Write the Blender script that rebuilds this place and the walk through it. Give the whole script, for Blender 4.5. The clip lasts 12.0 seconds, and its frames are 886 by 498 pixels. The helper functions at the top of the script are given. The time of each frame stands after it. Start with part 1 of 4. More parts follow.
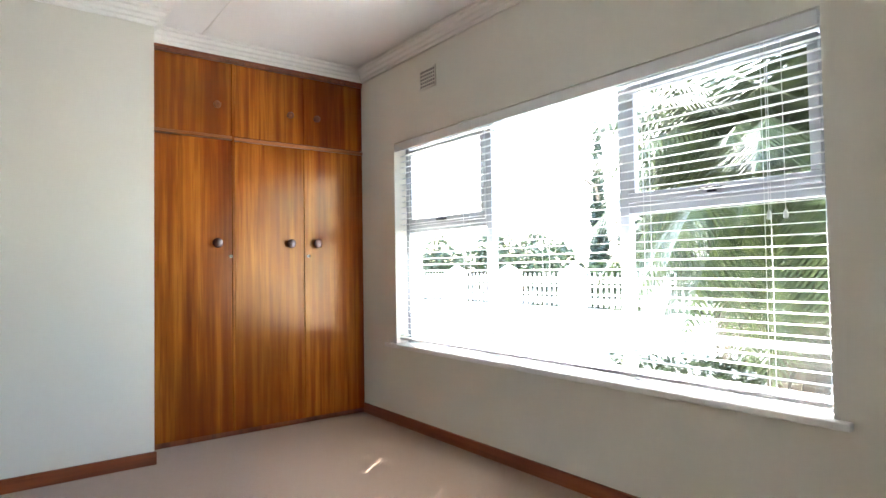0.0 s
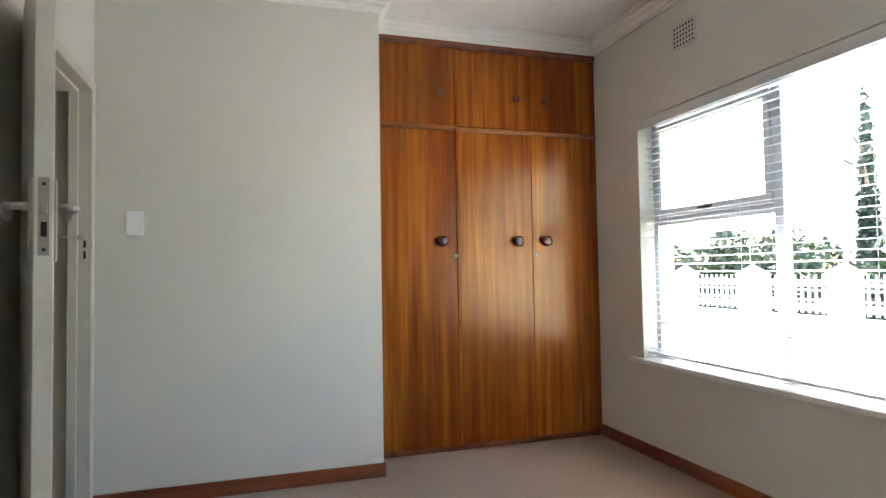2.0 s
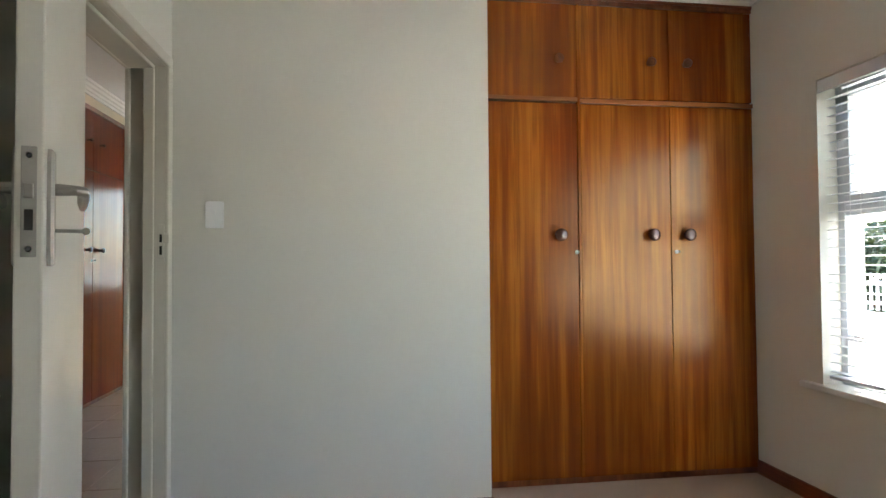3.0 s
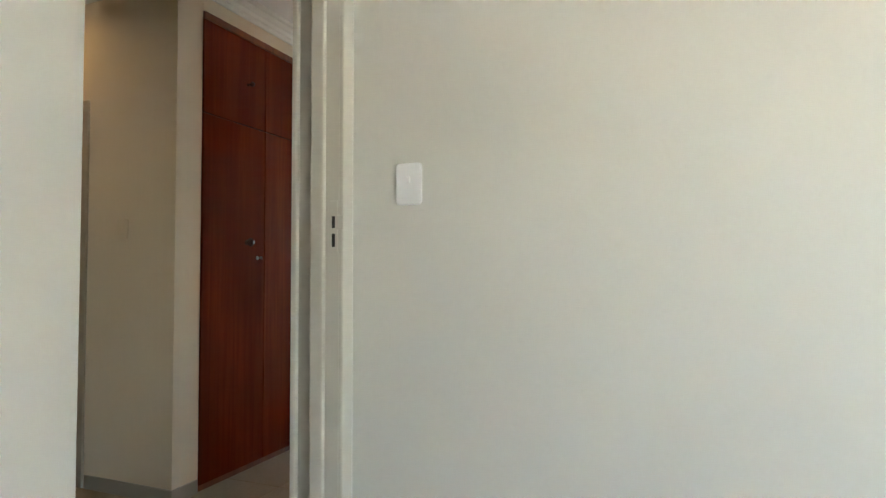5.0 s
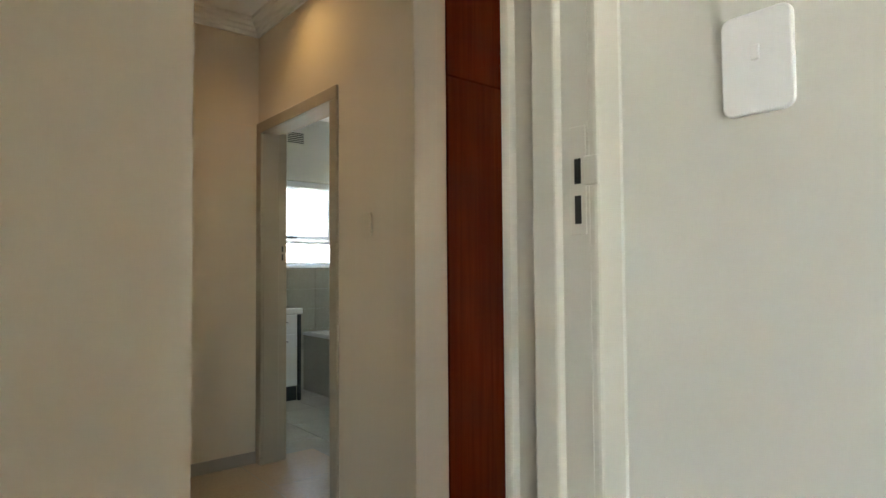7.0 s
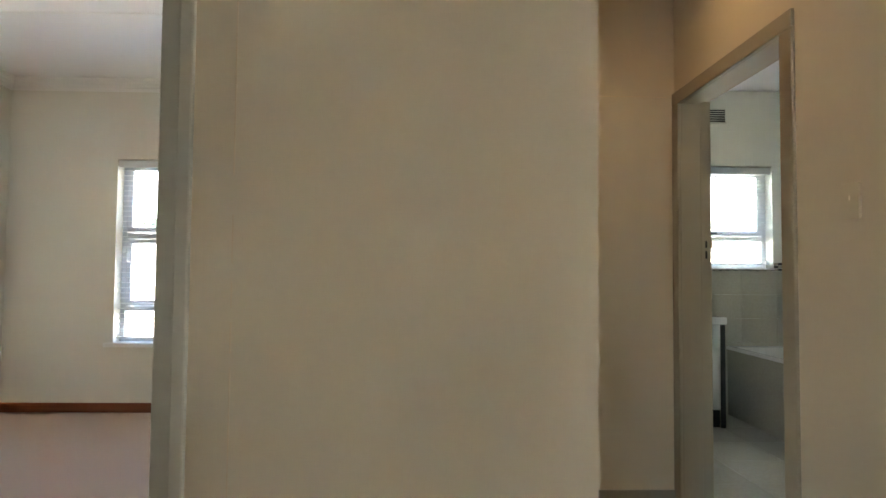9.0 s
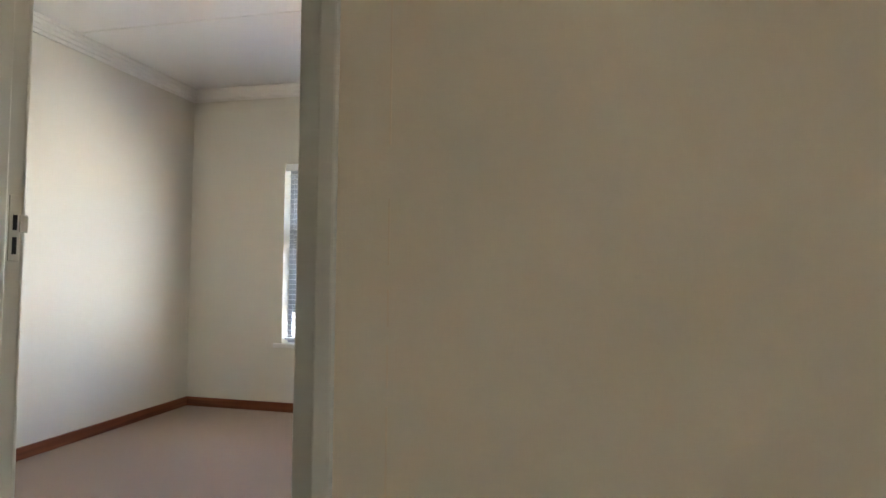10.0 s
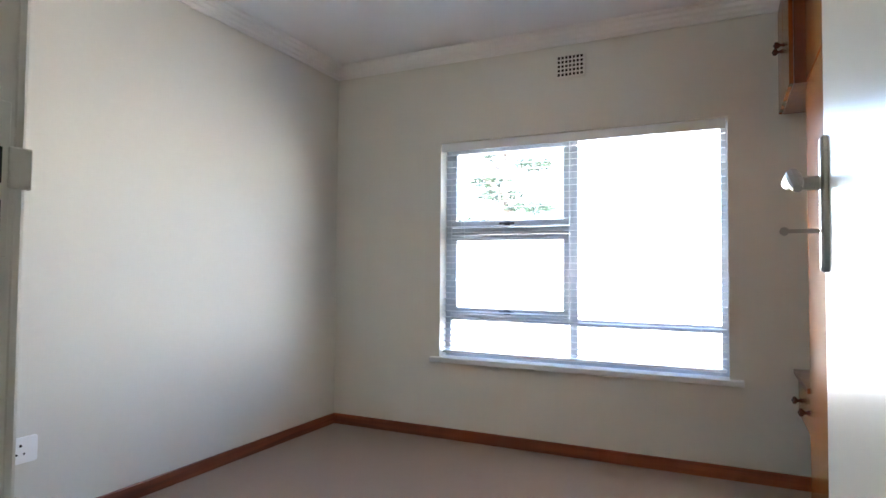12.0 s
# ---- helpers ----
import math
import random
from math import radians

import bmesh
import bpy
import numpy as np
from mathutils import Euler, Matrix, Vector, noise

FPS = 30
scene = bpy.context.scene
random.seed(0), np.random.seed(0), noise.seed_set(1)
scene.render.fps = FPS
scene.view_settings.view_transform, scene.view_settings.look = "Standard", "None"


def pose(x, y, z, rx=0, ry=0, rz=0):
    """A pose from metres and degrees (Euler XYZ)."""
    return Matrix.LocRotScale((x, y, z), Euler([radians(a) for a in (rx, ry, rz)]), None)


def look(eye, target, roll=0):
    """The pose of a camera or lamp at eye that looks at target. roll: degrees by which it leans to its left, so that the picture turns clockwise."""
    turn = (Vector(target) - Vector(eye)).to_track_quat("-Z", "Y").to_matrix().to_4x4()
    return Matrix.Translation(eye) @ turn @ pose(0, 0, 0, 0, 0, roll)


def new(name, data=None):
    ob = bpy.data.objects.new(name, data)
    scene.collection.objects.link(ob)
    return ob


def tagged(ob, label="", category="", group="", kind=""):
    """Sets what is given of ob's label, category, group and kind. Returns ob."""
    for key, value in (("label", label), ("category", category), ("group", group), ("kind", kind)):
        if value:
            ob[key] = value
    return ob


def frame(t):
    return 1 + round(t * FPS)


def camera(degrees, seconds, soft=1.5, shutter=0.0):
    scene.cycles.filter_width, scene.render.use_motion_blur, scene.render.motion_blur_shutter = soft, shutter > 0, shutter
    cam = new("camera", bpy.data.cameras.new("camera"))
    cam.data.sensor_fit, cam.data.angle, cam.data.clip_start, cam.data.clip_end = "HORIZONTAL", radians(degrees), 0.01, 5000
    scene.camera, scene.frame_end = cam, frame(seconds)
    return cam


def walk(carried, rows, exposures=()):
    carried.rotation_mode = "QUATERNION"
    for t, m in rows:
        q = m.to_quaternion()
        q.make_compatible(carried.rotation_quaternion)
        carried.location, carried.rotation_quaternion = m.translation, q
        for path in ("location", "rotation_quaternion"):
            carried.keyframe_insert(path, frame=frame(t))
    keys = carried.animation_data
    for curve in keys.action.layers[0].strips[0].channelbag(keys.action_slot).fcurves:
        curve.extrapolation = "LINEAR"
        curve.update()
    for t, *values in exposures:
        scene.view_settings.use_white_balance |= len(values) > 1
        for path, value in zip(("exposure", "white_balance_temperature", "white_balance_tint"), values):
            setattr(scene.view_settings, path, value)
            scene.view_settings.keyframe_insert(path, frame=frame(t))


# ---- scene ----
cam = camera(73.7, 12.0)
PATH = [
    (0, (0.678, -3.837, 1.136), (1.887, -2.245, 1.195), -0.9),
    (0.5, (0.658, -3.724, 1.142), (1.746, -2.047, 1.2), -0.9),
    (1, (0.674, -3.609, 1.144), (1.618, -1.847, 1.204), -0.8),
    (1.5, (0.716, -3.451, 1.132), (1.511, -1.617, 1.201), -0.8),
    (2, (0.766, -3.278, 1.133), (1.367, -1.372, 1.207), -0.9),
    (2.5, (0.779, -3.025, 1.101), (1.226, -1.078, 1.198), -0.7),
    (3, (0.831, -2.747, 1.166), (1.106, -0.767, 1.219), -0.4),
    (3.5, (0.861, -2.465, 1.166), (0.928, -0.467, 1.219), -0.4),
    (5.5, (0.909, -1.266, 1.148), (-0.077, 0.472, 1.224), 0.0),
    (6, (0.778, -1.063, 1.148), (-0.399, 0.552, 1.227), -0.0),
    (6.5, (0.627, -0.873, 1.153), (-0.737, 0.588, 1.228), -0.2),
    (8.5, (0.054, -0.54, 1.156), (-1.901, -0.129, 1.24), -0.1),
    (9, (-0.078, -0.554, 1.143), (-2.075, -0.505, 1.224), 0.5),
    (9.5, (-0.285, -0.614, 1.156), (-2.267, -0.869, 1.233), 0.6),
    (10, (-0.486, -0.682, 1.148), (-2.431, -1.143, 1.23), 0.6),
    (10.5, (-0.679, -0.851, 1.124), (-2.577, -1.478, 1.212), 0.6),
    (11, (-0.889, -0.998, 1.131), (-2.732, -1.771, 1.211), 0.9),
    (11.5, (-1.087, -1.185, 1.145), (-2.904, -2.019, 1.22), 0.6),
    (12, (-1.231, -1.303, 1.156), (-3.034, -2.164, 1.228), 0.5),
]
EXPOSURE = [(0.0, 4.56, 6450, 10), (1.5, 4.42, 6500, 10), (2.5, 4.02, 6600, 9), (3.5, 4.14, 6850, 9), (5.5, 4.88, 6850, 8), (6.5, 4.98, 6850, 8), (8.5, 4.95, 6950, 10), (9.0, 4.92, 7000, 10), (9.5, 4.7, 6950, 11), (10.5, 4.74, 6750, 12), (12.0, 4.54, 6150, 14)]
walk(cam, [(t, look(eye, target, roll)) for t, eye, target, roll in PATH], EXPOSURE)

SUN_AZ, SUN_EL = radians(51.7), radians(47)
world = bpy.data.worlds.new("sky")
scene.world = world
world.use_nodes = True
wt = world.node_tree
sky = wt.nodes.new("ShaderNodeTexSky")
sky.sky_type, sky.sun_disc = "NISHITA", False
sky.sun_elevation, sky.sun_rotation = SUN_EL, SUN_AZ
sky.air_density, sky.dust_density = 1.0, 1.5
wt.links.new(sky.outputs[0], wt.nodes["Background"].inputs[0])
wt.nodes["Background"].inputs[1].default_value = 0.15

sun_dir = Vector((math.sin(SUN_AZ) * math.cos(SUN_EL), math.cos(SUN_AZ) * math.cos(SUN_EL), math.sin(SUN_EL)))
sun_data = bpy.data.lights.new("sun", "SUN")
sun_data.energy, sun_data.angle, sun_data.color = 4.5, radians(0.5), (1.0, 0.95, 0.88)
sun = new("sun", sun_data)
sun.matrix_world = look(sun_dir * 30, (0, 0, 0))


def spot(name, at, to, watts, size, colour, blend=0.8):
    d = bpy.data.lights.new(name, "SPOT")
    d.energy, d.spot_size, d.spot_blend, d.color, d.shadow_soft_size = watts, radians(size), blend, colour, 0.03
    ob = new(name, d)
    ob.matrix_world = look(at, to)
    return ob


# ---- materials ----
class Nodes:
    def __init__(self, name):
        self.m = bpy.data.materials.new(name)
        self.m.use_nodes = True
        self.t = self.m.node_tree
        self.b = self.t.nodes["Principled BSDF"]

    def add(self, kind, **sets):
        n = self.t.nodes.new(kind)
        for k, v in sets.items():
            if k in n.inputs:
                n.inputs[k].default_value = v
        return n

    def link(self, a, b):
        self.t.links.new(a, b)

    def coords(self, scale=(1, 1, 1), rnd=False):
        tc = self.add("ShaderNodeTexCoord")
        mp = self.add("ShaderNodeMapping")
        mp.inputs["Scale"].default_value = scale
        if rnd:
            oi = self.add("ShaderNodeObjectInfo")
            mul = self.add("ShaderNodeMath")
            mul.operation = "MULTIPLY"
            mul.inputs[1].default_value = 37.0
            self.link(oi.outputs["Random"], mul.inputs[0])
            cb = self.add("ShaderNodeCombineXYZ")
            for k in range(3):
                self.link(mul.outputs[0], cb.inputs[k])
            self.link(cb.outputs[0], mp.inputs["Location"])
        self.link(tc.outputs["Object"], mp.inputs[0])
        return mp.outputs[0]

    def noise(self, vec, scale, detail=4, rough=0.55):
        n = self.add("ShaderNodeTexNoise", Scale=scale, Detail=detail, Roughness=rough)
        self.link(vec, n.inputs["Vector"])
        return n.outputs["Fac"]

    def ramp(self, fac, stops):
        r = self.add("ShaderNodeValToRGB")
        e = r.color_ramp.elements
        while len(e) < len(stops):
            e.new(0.5)
        for k, (p, c) in enumerate(stops):
            e[k].position, e[k].color = p, (*c, 1)
        self.link(fac, r.inputs[0])
        return r.outputs[0]

    def mix(self, fac, a, b, mode="MIX"):
        n = self.add("ShaderNodeMix")
        n.data_type, n.blend_type = "RGBA", mode
        for sock, v in ((n.inputs[0], fac), (n.inputs[6], a), (n.inputs[7], b)):
            if isinstance(v, (int, float)):
                sock.default_value = v
            elif isinstance(v, tuple):
                sock.default_value = (*v, 1)
            else:
                self.link(v, sock)
        return n.outputs[2]

    def bump(self, height, strength, distance):
        n = self.add("ShaderNodeBump", Strength=strength, Distance=distance)
        self.link(height, n.inputs["Height"])
        self.link(n.outputs[0], self.b.inputs["Normal"])

    def done(self, colour=None, rough=0.5, metal=0.0, coat=0.0, spec=0.5):
        if colour is not None:
            if isinstance(colour, tuple):
                self.b.inputs["Base Color"].default_value = (*colour, 1)
            else:
                self.link(colour, self.b.inputs["Base Color"])
        if isinstance(rough, (int, float)):
            self.b.inputs["Roughness"].default_value = rough
        else:
            self.link(rough, self.b.inputs["Roughness"])
        self.b.inputs["Metallic"].default_value = metal
        self.b.inputs["Coat Weight"].default_value = coat
        self.b.inputs["Coat Roughness"].default_value = 0.14
        self.b.inputs["Specular IOR Level"].default_value = spec
        return self.m


def scaled(c, f):
    return tuple(min(1.0, v * f) for v in c)


def painted(name, c, rough=0.5, grain=180, bump=0.12, var=0.05, spec=0.4, spread=0.07):
    """Rolled or brushed paint: faint patches, orange-peel relief."""
    n = Nodes(name)
    v = n.coords()
    big = n.noise(v, 1.3, 5)
    small = n.noise(v, 40, 3)
    col = n.mix(big, scaled(c, 1 - var), scaled(c, 1 + var))
    col = n.mix(small, col, scaled(c, 1 - var * 0.6))
    n.bump(n.noise(v, grain, 3), bump, 0.002)
    rr = n.add("ShaderNodeMapRange")
    rr.inputs["To Min"].default_value, rr.inputs["To Max"].default_value = rough - spread, rough + spread
    n.link(big, rr.inputs[0])
    return n.done(col, rr.outputs[0], spec=spec)


def timber(name, dark, mid, light, rough=0.28, coat=0.5, axis=2, spec=0.4):
    """Varnished veneer with grain along one axis."""
    n = Nodes(name)
    wide = [5.5, 5.5, 5.5]
    fine = [160.0, 160.0, 160.0]
    wide[axis], fine[axis] = 0.22, 2.2
    a = n.noise(n.coords(tuple(wide), True), 1.0, 5, 0.6)
    f = n.noise(n.coords(tuple(fine), True), 1.0, 3, 0.6)
    big = [2.0, 2.0, 2.0]
    big[axis] = 0.8
    p = n.noise(n.coords(tuple(big), True), 1.0, 3)
    mids = [27.0, 27.0, 27.0]
    mids[axis] = 0.9
    s = n.noise(n.coords(tuple(mids), True), 1.0, 4, 0.65)
    col = n.ramp(a, [(0.34, dark), (0.43, mid), (0.51, light), (0.58, mid), (0.66, light)])
    col = n.mix(n.ramp(f, [(0.34, (0.78,) * 3), (0.55, (1.0,) * 3)]), scaled(dark, 1.2), col)
    col = n.mix(n.ramp(s, [(0.36, (0.35,) * 3), (0.52, (1.0,) * 3)]), scaled(dark, 1.1), col)
    col = n.mix(n.ramp(p, [(0.35, (0.30,) * 3), (0.62, (1.0,) * 3)]), scaled(mid, 0.58), col)
    n.bump(f, 0.05, 0.001)
    return n.done(col, rough, coat=coat, spec=spec)


def simple(name, c, rough=0.4, metal=0.0, var=0.12, scale=25, bump=0.05, coat=0.0):
    n = Nodes(name)
    v = n.coords((1, 1, 1), True)
    f = n.noise(v, scale, 4)
    n.bump(n.noise(v, scale * 8, 2), bump, 0.001)
    return n.done(n.mix(f, scaled(c, 1 - var), scaled(c, 1 + var)), rough, metal, coat)


WALL = painted("wall_paint", (0.74, 0.72, 0.65), 0.62)
# Hall paint made lighter, standing in for daylight that reaches the pier.
HALLPAINT_LIT = painted("hall_wall_paint_lightened", (0.81, 0.70, 0.535), 0.6)
HALLPAINT = painted("hall_wall_paint", (0.765, 0.66, 0.51), 0.6)
BATHPAINT = painted("bathroom_wall_paint", (0.80, 0.79, 0.71), 0.6)
CEIL = painted("ceiling_paint", (0.82, 0.81, 0.80), 0.75, bump=0.06, var=0.03)
CORN = painted("cornice_paint", (0.82, 0.81, 0.78), 0.6, bump=0.05, var=0.02)
GLOSS = painted("cream_gloss_paint", (0.72, 0.705, 0.64), 0.3, grain=90, bump=0.1, var=0.03, spec=0.5, spread=0.02)
FRAMEP = painted("door_frame_paint", (0.645, 0.61, 0.525), 0.4, grain=90, bump=0.1, var=0.03, spec=0.4, spread=0.03)
TAUPE = painted("taupe_frame_paint", (0.42, 0.355, 0.265), 0.62, grain=90, bump=0.1, spec=0.12)
WHITE = painted("white_enamel", (0.80, 0.80, 0.79), 0.32, grain=120, bump=0.05, var=0.02)
SLATM = painted("blind_white", (0.74, 0.75, 0.76), 0.4, grain=60, bump=0.04, var=0.02)
WINM = painted("window_frame_paint", (0.48, 0.51, 0.56), 0.35, grain=90, bump=0.05, var=0.03)
PLASTIC = simple("white_plastic", (0.92, 0.92, 0.91), 0.35, var=0.02, bump=0.01)
IVORY = simple("ivory_plastic", (0.74, 0.64, 0.48), 0.35, var=0.03, bump=0.01)
VENEER = timber("orange_veneer", (0.14, 0.025, 0.004), (0.29, 0.070, 0.008), (0.47, 0.158, 0.019), 0.23, 0.0, spec=0.5)
VENEER.node_tree.nodes["Principled BSDF"].inputs["Specular Tint"].default_value = (1.0, 0.78, 0.48, 1)
REDWOOD = timber("red_brown_veneer", (0.11, 0.015, 0.004), (0.18, 0.027, 0.007), (0.23, 0.040, 0.011), 0.2, 0.0, spec=0.08)
TRIMWOOD = timber("dark_trim_wood", (0.10, 0.022, 0.006), (0.20, 0.05, 0.013), (0.28, 0.085, 0.022), 0.3, 0.5)
SKIRT_X = timber("skirting_wood_x", (0.13, 0.035, 0.013), (0.24, 0.065, 0.022), (0.33, 0.10, 0.035), 0.38, 0.3, axis=0)
SKIRT_Y = timber("skirting_wood_y", (0.13, 0.035, 0.013), (0.24, 0.065, 0.022), (0.33, 0.10, 0.035), 0.38, 0.3, axis=1)
RAILWOOD = timber("rail_wood", (0.17, 0.04, 0.009), (0.34, 0.10, 0.02), (0.46, 0.17, 0.04), 0.3, 0.5, axis=0)
KNOB = simple("dark_turned_knob", (0.09, 0.030, 0.016), 0.22, coat=0.5)
NICKEL = simple("satin_nickel", (0.42, 0.40, 0.37), 0.34, 1.0, 0.08)
STEEL = simple("dull_steel", (0.44, 0.43, 0.40), 0.5, 1.0, 0.15, 60)
# Near-black colour for patches that paint the shade inside holes.
BLACK = simple("painted_hole_shade", (0.02, 0.018, 0.016), 0.7)
DARKMETAL = simple("dark_metal", (0.06, 0.06, 0.065), 0.4, 0.8)
CRACK = simple("hairline_shadow_crack", (0.80, 0.66, 0.48), 0.9)
GROUT = simple("grout", (0.34, 0.27, 0.19), 0.9, bump=0.3)
MIRRORISH = simple("chrome", (0.75, 0.75, 0.76), 0.12, 1.0, 0.03)
CERAMIC = simple("white_ceramic", (0.80, 0.80, 0.78), 0.12, var=0.02, coat=0.4)


def carpet():
    n = Nodes("loop_carpet")
    v = n.coords()
    big, mid, fine = n.noise(v, 1.6, 4), n.noise(v, 22, 4), n.noise(v, 420, 2)
    col = n.mix(mid, (0.325, 0.222, 0.165), (0.45, 0.328, 0.25))
    col = n.mix(big, col, (0.40, 0.28, 0.21))
    col = n.mix(n.ramp(fine, [(0.35, (0.0,) * 3), (0.65, (1.0,) * 3)]), (0.27, 0.187, 0.135), col)
    n.bump(fine, 0.6, 0.004)
    n.b.inputs["Sheen Weight"].default_value = 0.25
    return n.done(col, 0.95, spec=0.1)


def tiled(name, a, b, rough):
    n = Nodes(name)
    v = n.coords((1, 1, 1), True)
    f, g = n.noise(v, 5, 5), n.noise(v, 60, 3)
    col = n.mix(f, a, b)
    col = n.mix(n.ramp(g, [(0.4, (0.75,) * 3), (0.6, (1.0,) * 3)]), scaled(a, 0.8), col)
    oi = n.add("ShaderNodeObjectInfo")
    hs = n.add("ShaderNodeHueSaturation")
    mr = n.add("ShaderNodeMapRange")
    mr.inputs["To Min"].default_value, mr.inputs["To Max"].default_value = 0.94, 1.05
    n.link(oi.outputs["Random"], mr.inputs[0])
    n.link(mr.outputs[0], hs.inputs["Value"])
    n.link(col, hs.inputs["Color"])
    n.bump(g, 0.03, 0.001)
    return n.done(hs.outputs[0], rough)


CARPET = carpet()
TILE = tiled("beige_floor_tile", (0.38, 0.27, 0.16), (0.47, 0.35, 0.22), 0.42)
BATHFLOOR = tiled("pale_floor_tile", (0.50, 0.48, 0.41), (0.58, 0.56, 0.49), 0.16)
GREYTILE = tiled("grey_wall_tile", (0.40, 0.385, 0.32), (0.46, 0.445, 0.375), 0.2)
MOSAIC_D = tiled("dark_mosaic", (0.03, 0.03, 0.03), (0.07, 0.065, 0.055), 0.15)
MOSAIC_L = tiled("light_mosaic", (0.42, 0.38, 0.28), (0.52, 0.50, 0.42), 0.15)


def glass():
    m = bpy.data.materials.new("window_glass")
    m.use_nodes = True
    t = m.node_tree
    t.nodes.remove(t.nodes["Principled BSDF"])
    tr, gl, lw, pw, ma, mx = (t.nodes.new(k) for k in ("ShaderNodeBsdfTransparent", "ShaderNodeBsdfGlossy", "ShaderNodeLayerWeight", "ShaderNodeMath", "ShaderNodeMath", "ShaderNodeMixShader"))
    tr.inputs[0].default_value = (0.97, 0.985, 0.98, 1)
    gl.inputs["Roughness"].default_value = 0.02
    lw.inputs["Blend"].default_value = 0.5
    pw.operation, ma.operation = "POWER", "MULTIPLY_ADD"
    pw.inputs[1].default_value = 4.5
    ma.inputs[1].default_value, ma.inputs[2].default_value = 0.8, 0.025
    t.links.new(lw.outputs["Facing"], pw.inputs[0])
    t.links.new(pw.outputs[0], ma.inputs[0])
    t.links.new(ma.outputs[0], mx.inputs[0])
    t.links.new(tr.outputs[0], mx.inputs[1])
    t.links.new(gl.outputs[0], mx.inputs[2])
    t.links.new(mx.outputs[0], t.nodes["Material Output"].inputs[0])
    return m


GLASS = glass()
# Tint added to weaken and blue the light through the passage window.
DIMGLASS = glass()
DIMGLASS.name = "light_dimming_glass"
DIMGLASS.node_tree.nodes["Transparent BSDF"].inputs[0].default_value = (0.72, 0.76, 0.80, 1)


def lit(name, c, power):
    n = Nodes(name)
    n.b.inputs["Emission Color"].default_value = (*c, 1)
    n.b.inputs["Emission Strength"].default_value = power
    return n.done((0.8, 0.8, 0.78), 0.3)


def leafy(name, a, b):
    n = Nodes(name)
    g = n.add("ShaderNodeNewGeometry")
    v = n.coords()
    col = n.mix(g.outputs["Random Per Island"], a, b)
    col = n.mix(n.noise(v, 3, 3), col, scaled(a, 0.8))
    n.b.inputs["Transmission Weight"].default_value = 0.0
    return n.done(col, 0.5)


LEAF = leafy("hedge_leaf", (0.016, 0.034, 0.010), (0.042, 0.072, 0.020))
LEAF_D = leafy("conifer_leaf", (0.012, 0.026, 0.014), (0.030, 0.054, 0.026))
PALMLEAF = leafy("palm_leaf", (0.022, 0.040, 0.010), (0.085, 0.105, 0.025))
PALMDRY = leafy("dry_palm_leaf", (0.085, 0.062, 0.042), (0.16, 0.12, 0.08))
BARK = simple("bark", (0.085, 0.065, 0.050), 0.9, var=0.4, scale=12, bump=0.6)
PAVING = painted("pale_paving", (0.50, 0.47, 0.42), 0.8, grain=60, bump=0.3, var=0.12)
LAWN = simple("dry_lawn", (0.16, 0.17, 0.06), 0.95, var=0.35, scale=6, bump=0.5)
OUTWALL = painted("white_outdoor_plaster", (0.80, 0.79, 0.76), 0.8, grain=70, bump=0.4, var=0.04)
FENCEM = painted("white_fence_paint", (0.80, 0.80, 0.79), 0.5, var=0.03)


# ---- building helpers ----
def box_bm(x0, x1, y0, y1, z0, z1, bevel=0.0, bm=None, seg=2):
    own = bm if bm is not None else bmesh.new()
    tmp = bmesh.new()
    bmesh.ops.create_cube(tmp, size=1, matrix=Matrix.Translation(((x0 + x1) / 2, (y0 + y1) / 2, (z0 + z1) / 2)) @ Matrix.Diagonal((abs(x1 - x0), abs(y1 - y0), abs(z1 - z0), 1)))
    if bevel:
        bmesh.ops.bevel(tmp, geom=tmp.edges[:], offset=bevel, segments=seg, profile=0.5, affect="EDGES")
    me = bpy.data.meshes.new("tmp")
    tmp.to_mesh(me)
    tmp.free()
    own.from_mesh(me)
    bpy.data.meshes.remove(me)
    return own


def lathe(profile, steps=20, bm=None, m=None):
    """Turned body: (radius, height) pairs about z, moved by m."""
    own = bm if bm is not None else bmesh.new()
    m = m or Matrix()
    rings = []
    for r, h in profile:
        rings.append([own.verts.new(m @ Vector((max(r, 1e-4) * math.cos(k * math.tau / steps), max(r, 1e-4) * math.sin(k * math.tau / steps), h))) for k in range(steps)])
    for a, b in zip(rings, rings[1:]):
        for k in range(steps):
            own.faces.new((a[k], a[(k + 1) % steps], b[(k + 1) % steps], b[k]))
    own.faces.new(rings[0][::-1])
    own.faces.new(rings[-1])
    return own


def tube(points, radii, steps=8, bm=None):
    own = bm if bm is not None else bmesh.new()
    pts = [Vector(p) for p in points]
    rings = []
    for k, p in enumerate(pts):
        d = (pts[min(k + 1, len(pts) - 1)] - pts[max(k - 1, 0)]).normalized()
        q = d.to_track_quat("Z", "Y").to_matrix()
        rings.append([own.verts.new(p + q @ Vector((radii[k] * math.cos(a * math.tau / steps), radii[k] * math.sin(a * math.tau / steps), 0))) for a in range(steps)])
    for a, b in zip(rings, rings[1:]):
        for k in range(steps):
            own.faces.new((a[k], a[(k + 1) % steps], b[(k + 1) % steps], b[k]))
    own.faces.new(rings[0][::-1])
    own.faces.new(rings[-1])
    return own


def mesh_of(name, bm, material, smooth=False):
    me = bpy.data.meshes.new(name)
    bmesh.ops.recalc_face_normals(bm, faces=bm.faces[:])
    if smooth:
        for f in bm.faces:
            f.smooth = True
        for e in bm.edges:
            if len(e.link_faces) == 2 and e.calc_face_angle(0) > 0.6:
                e.smooth = False
    bm.to_mesh(me)
    bm.free()
    me.materials.append(material)
    return me


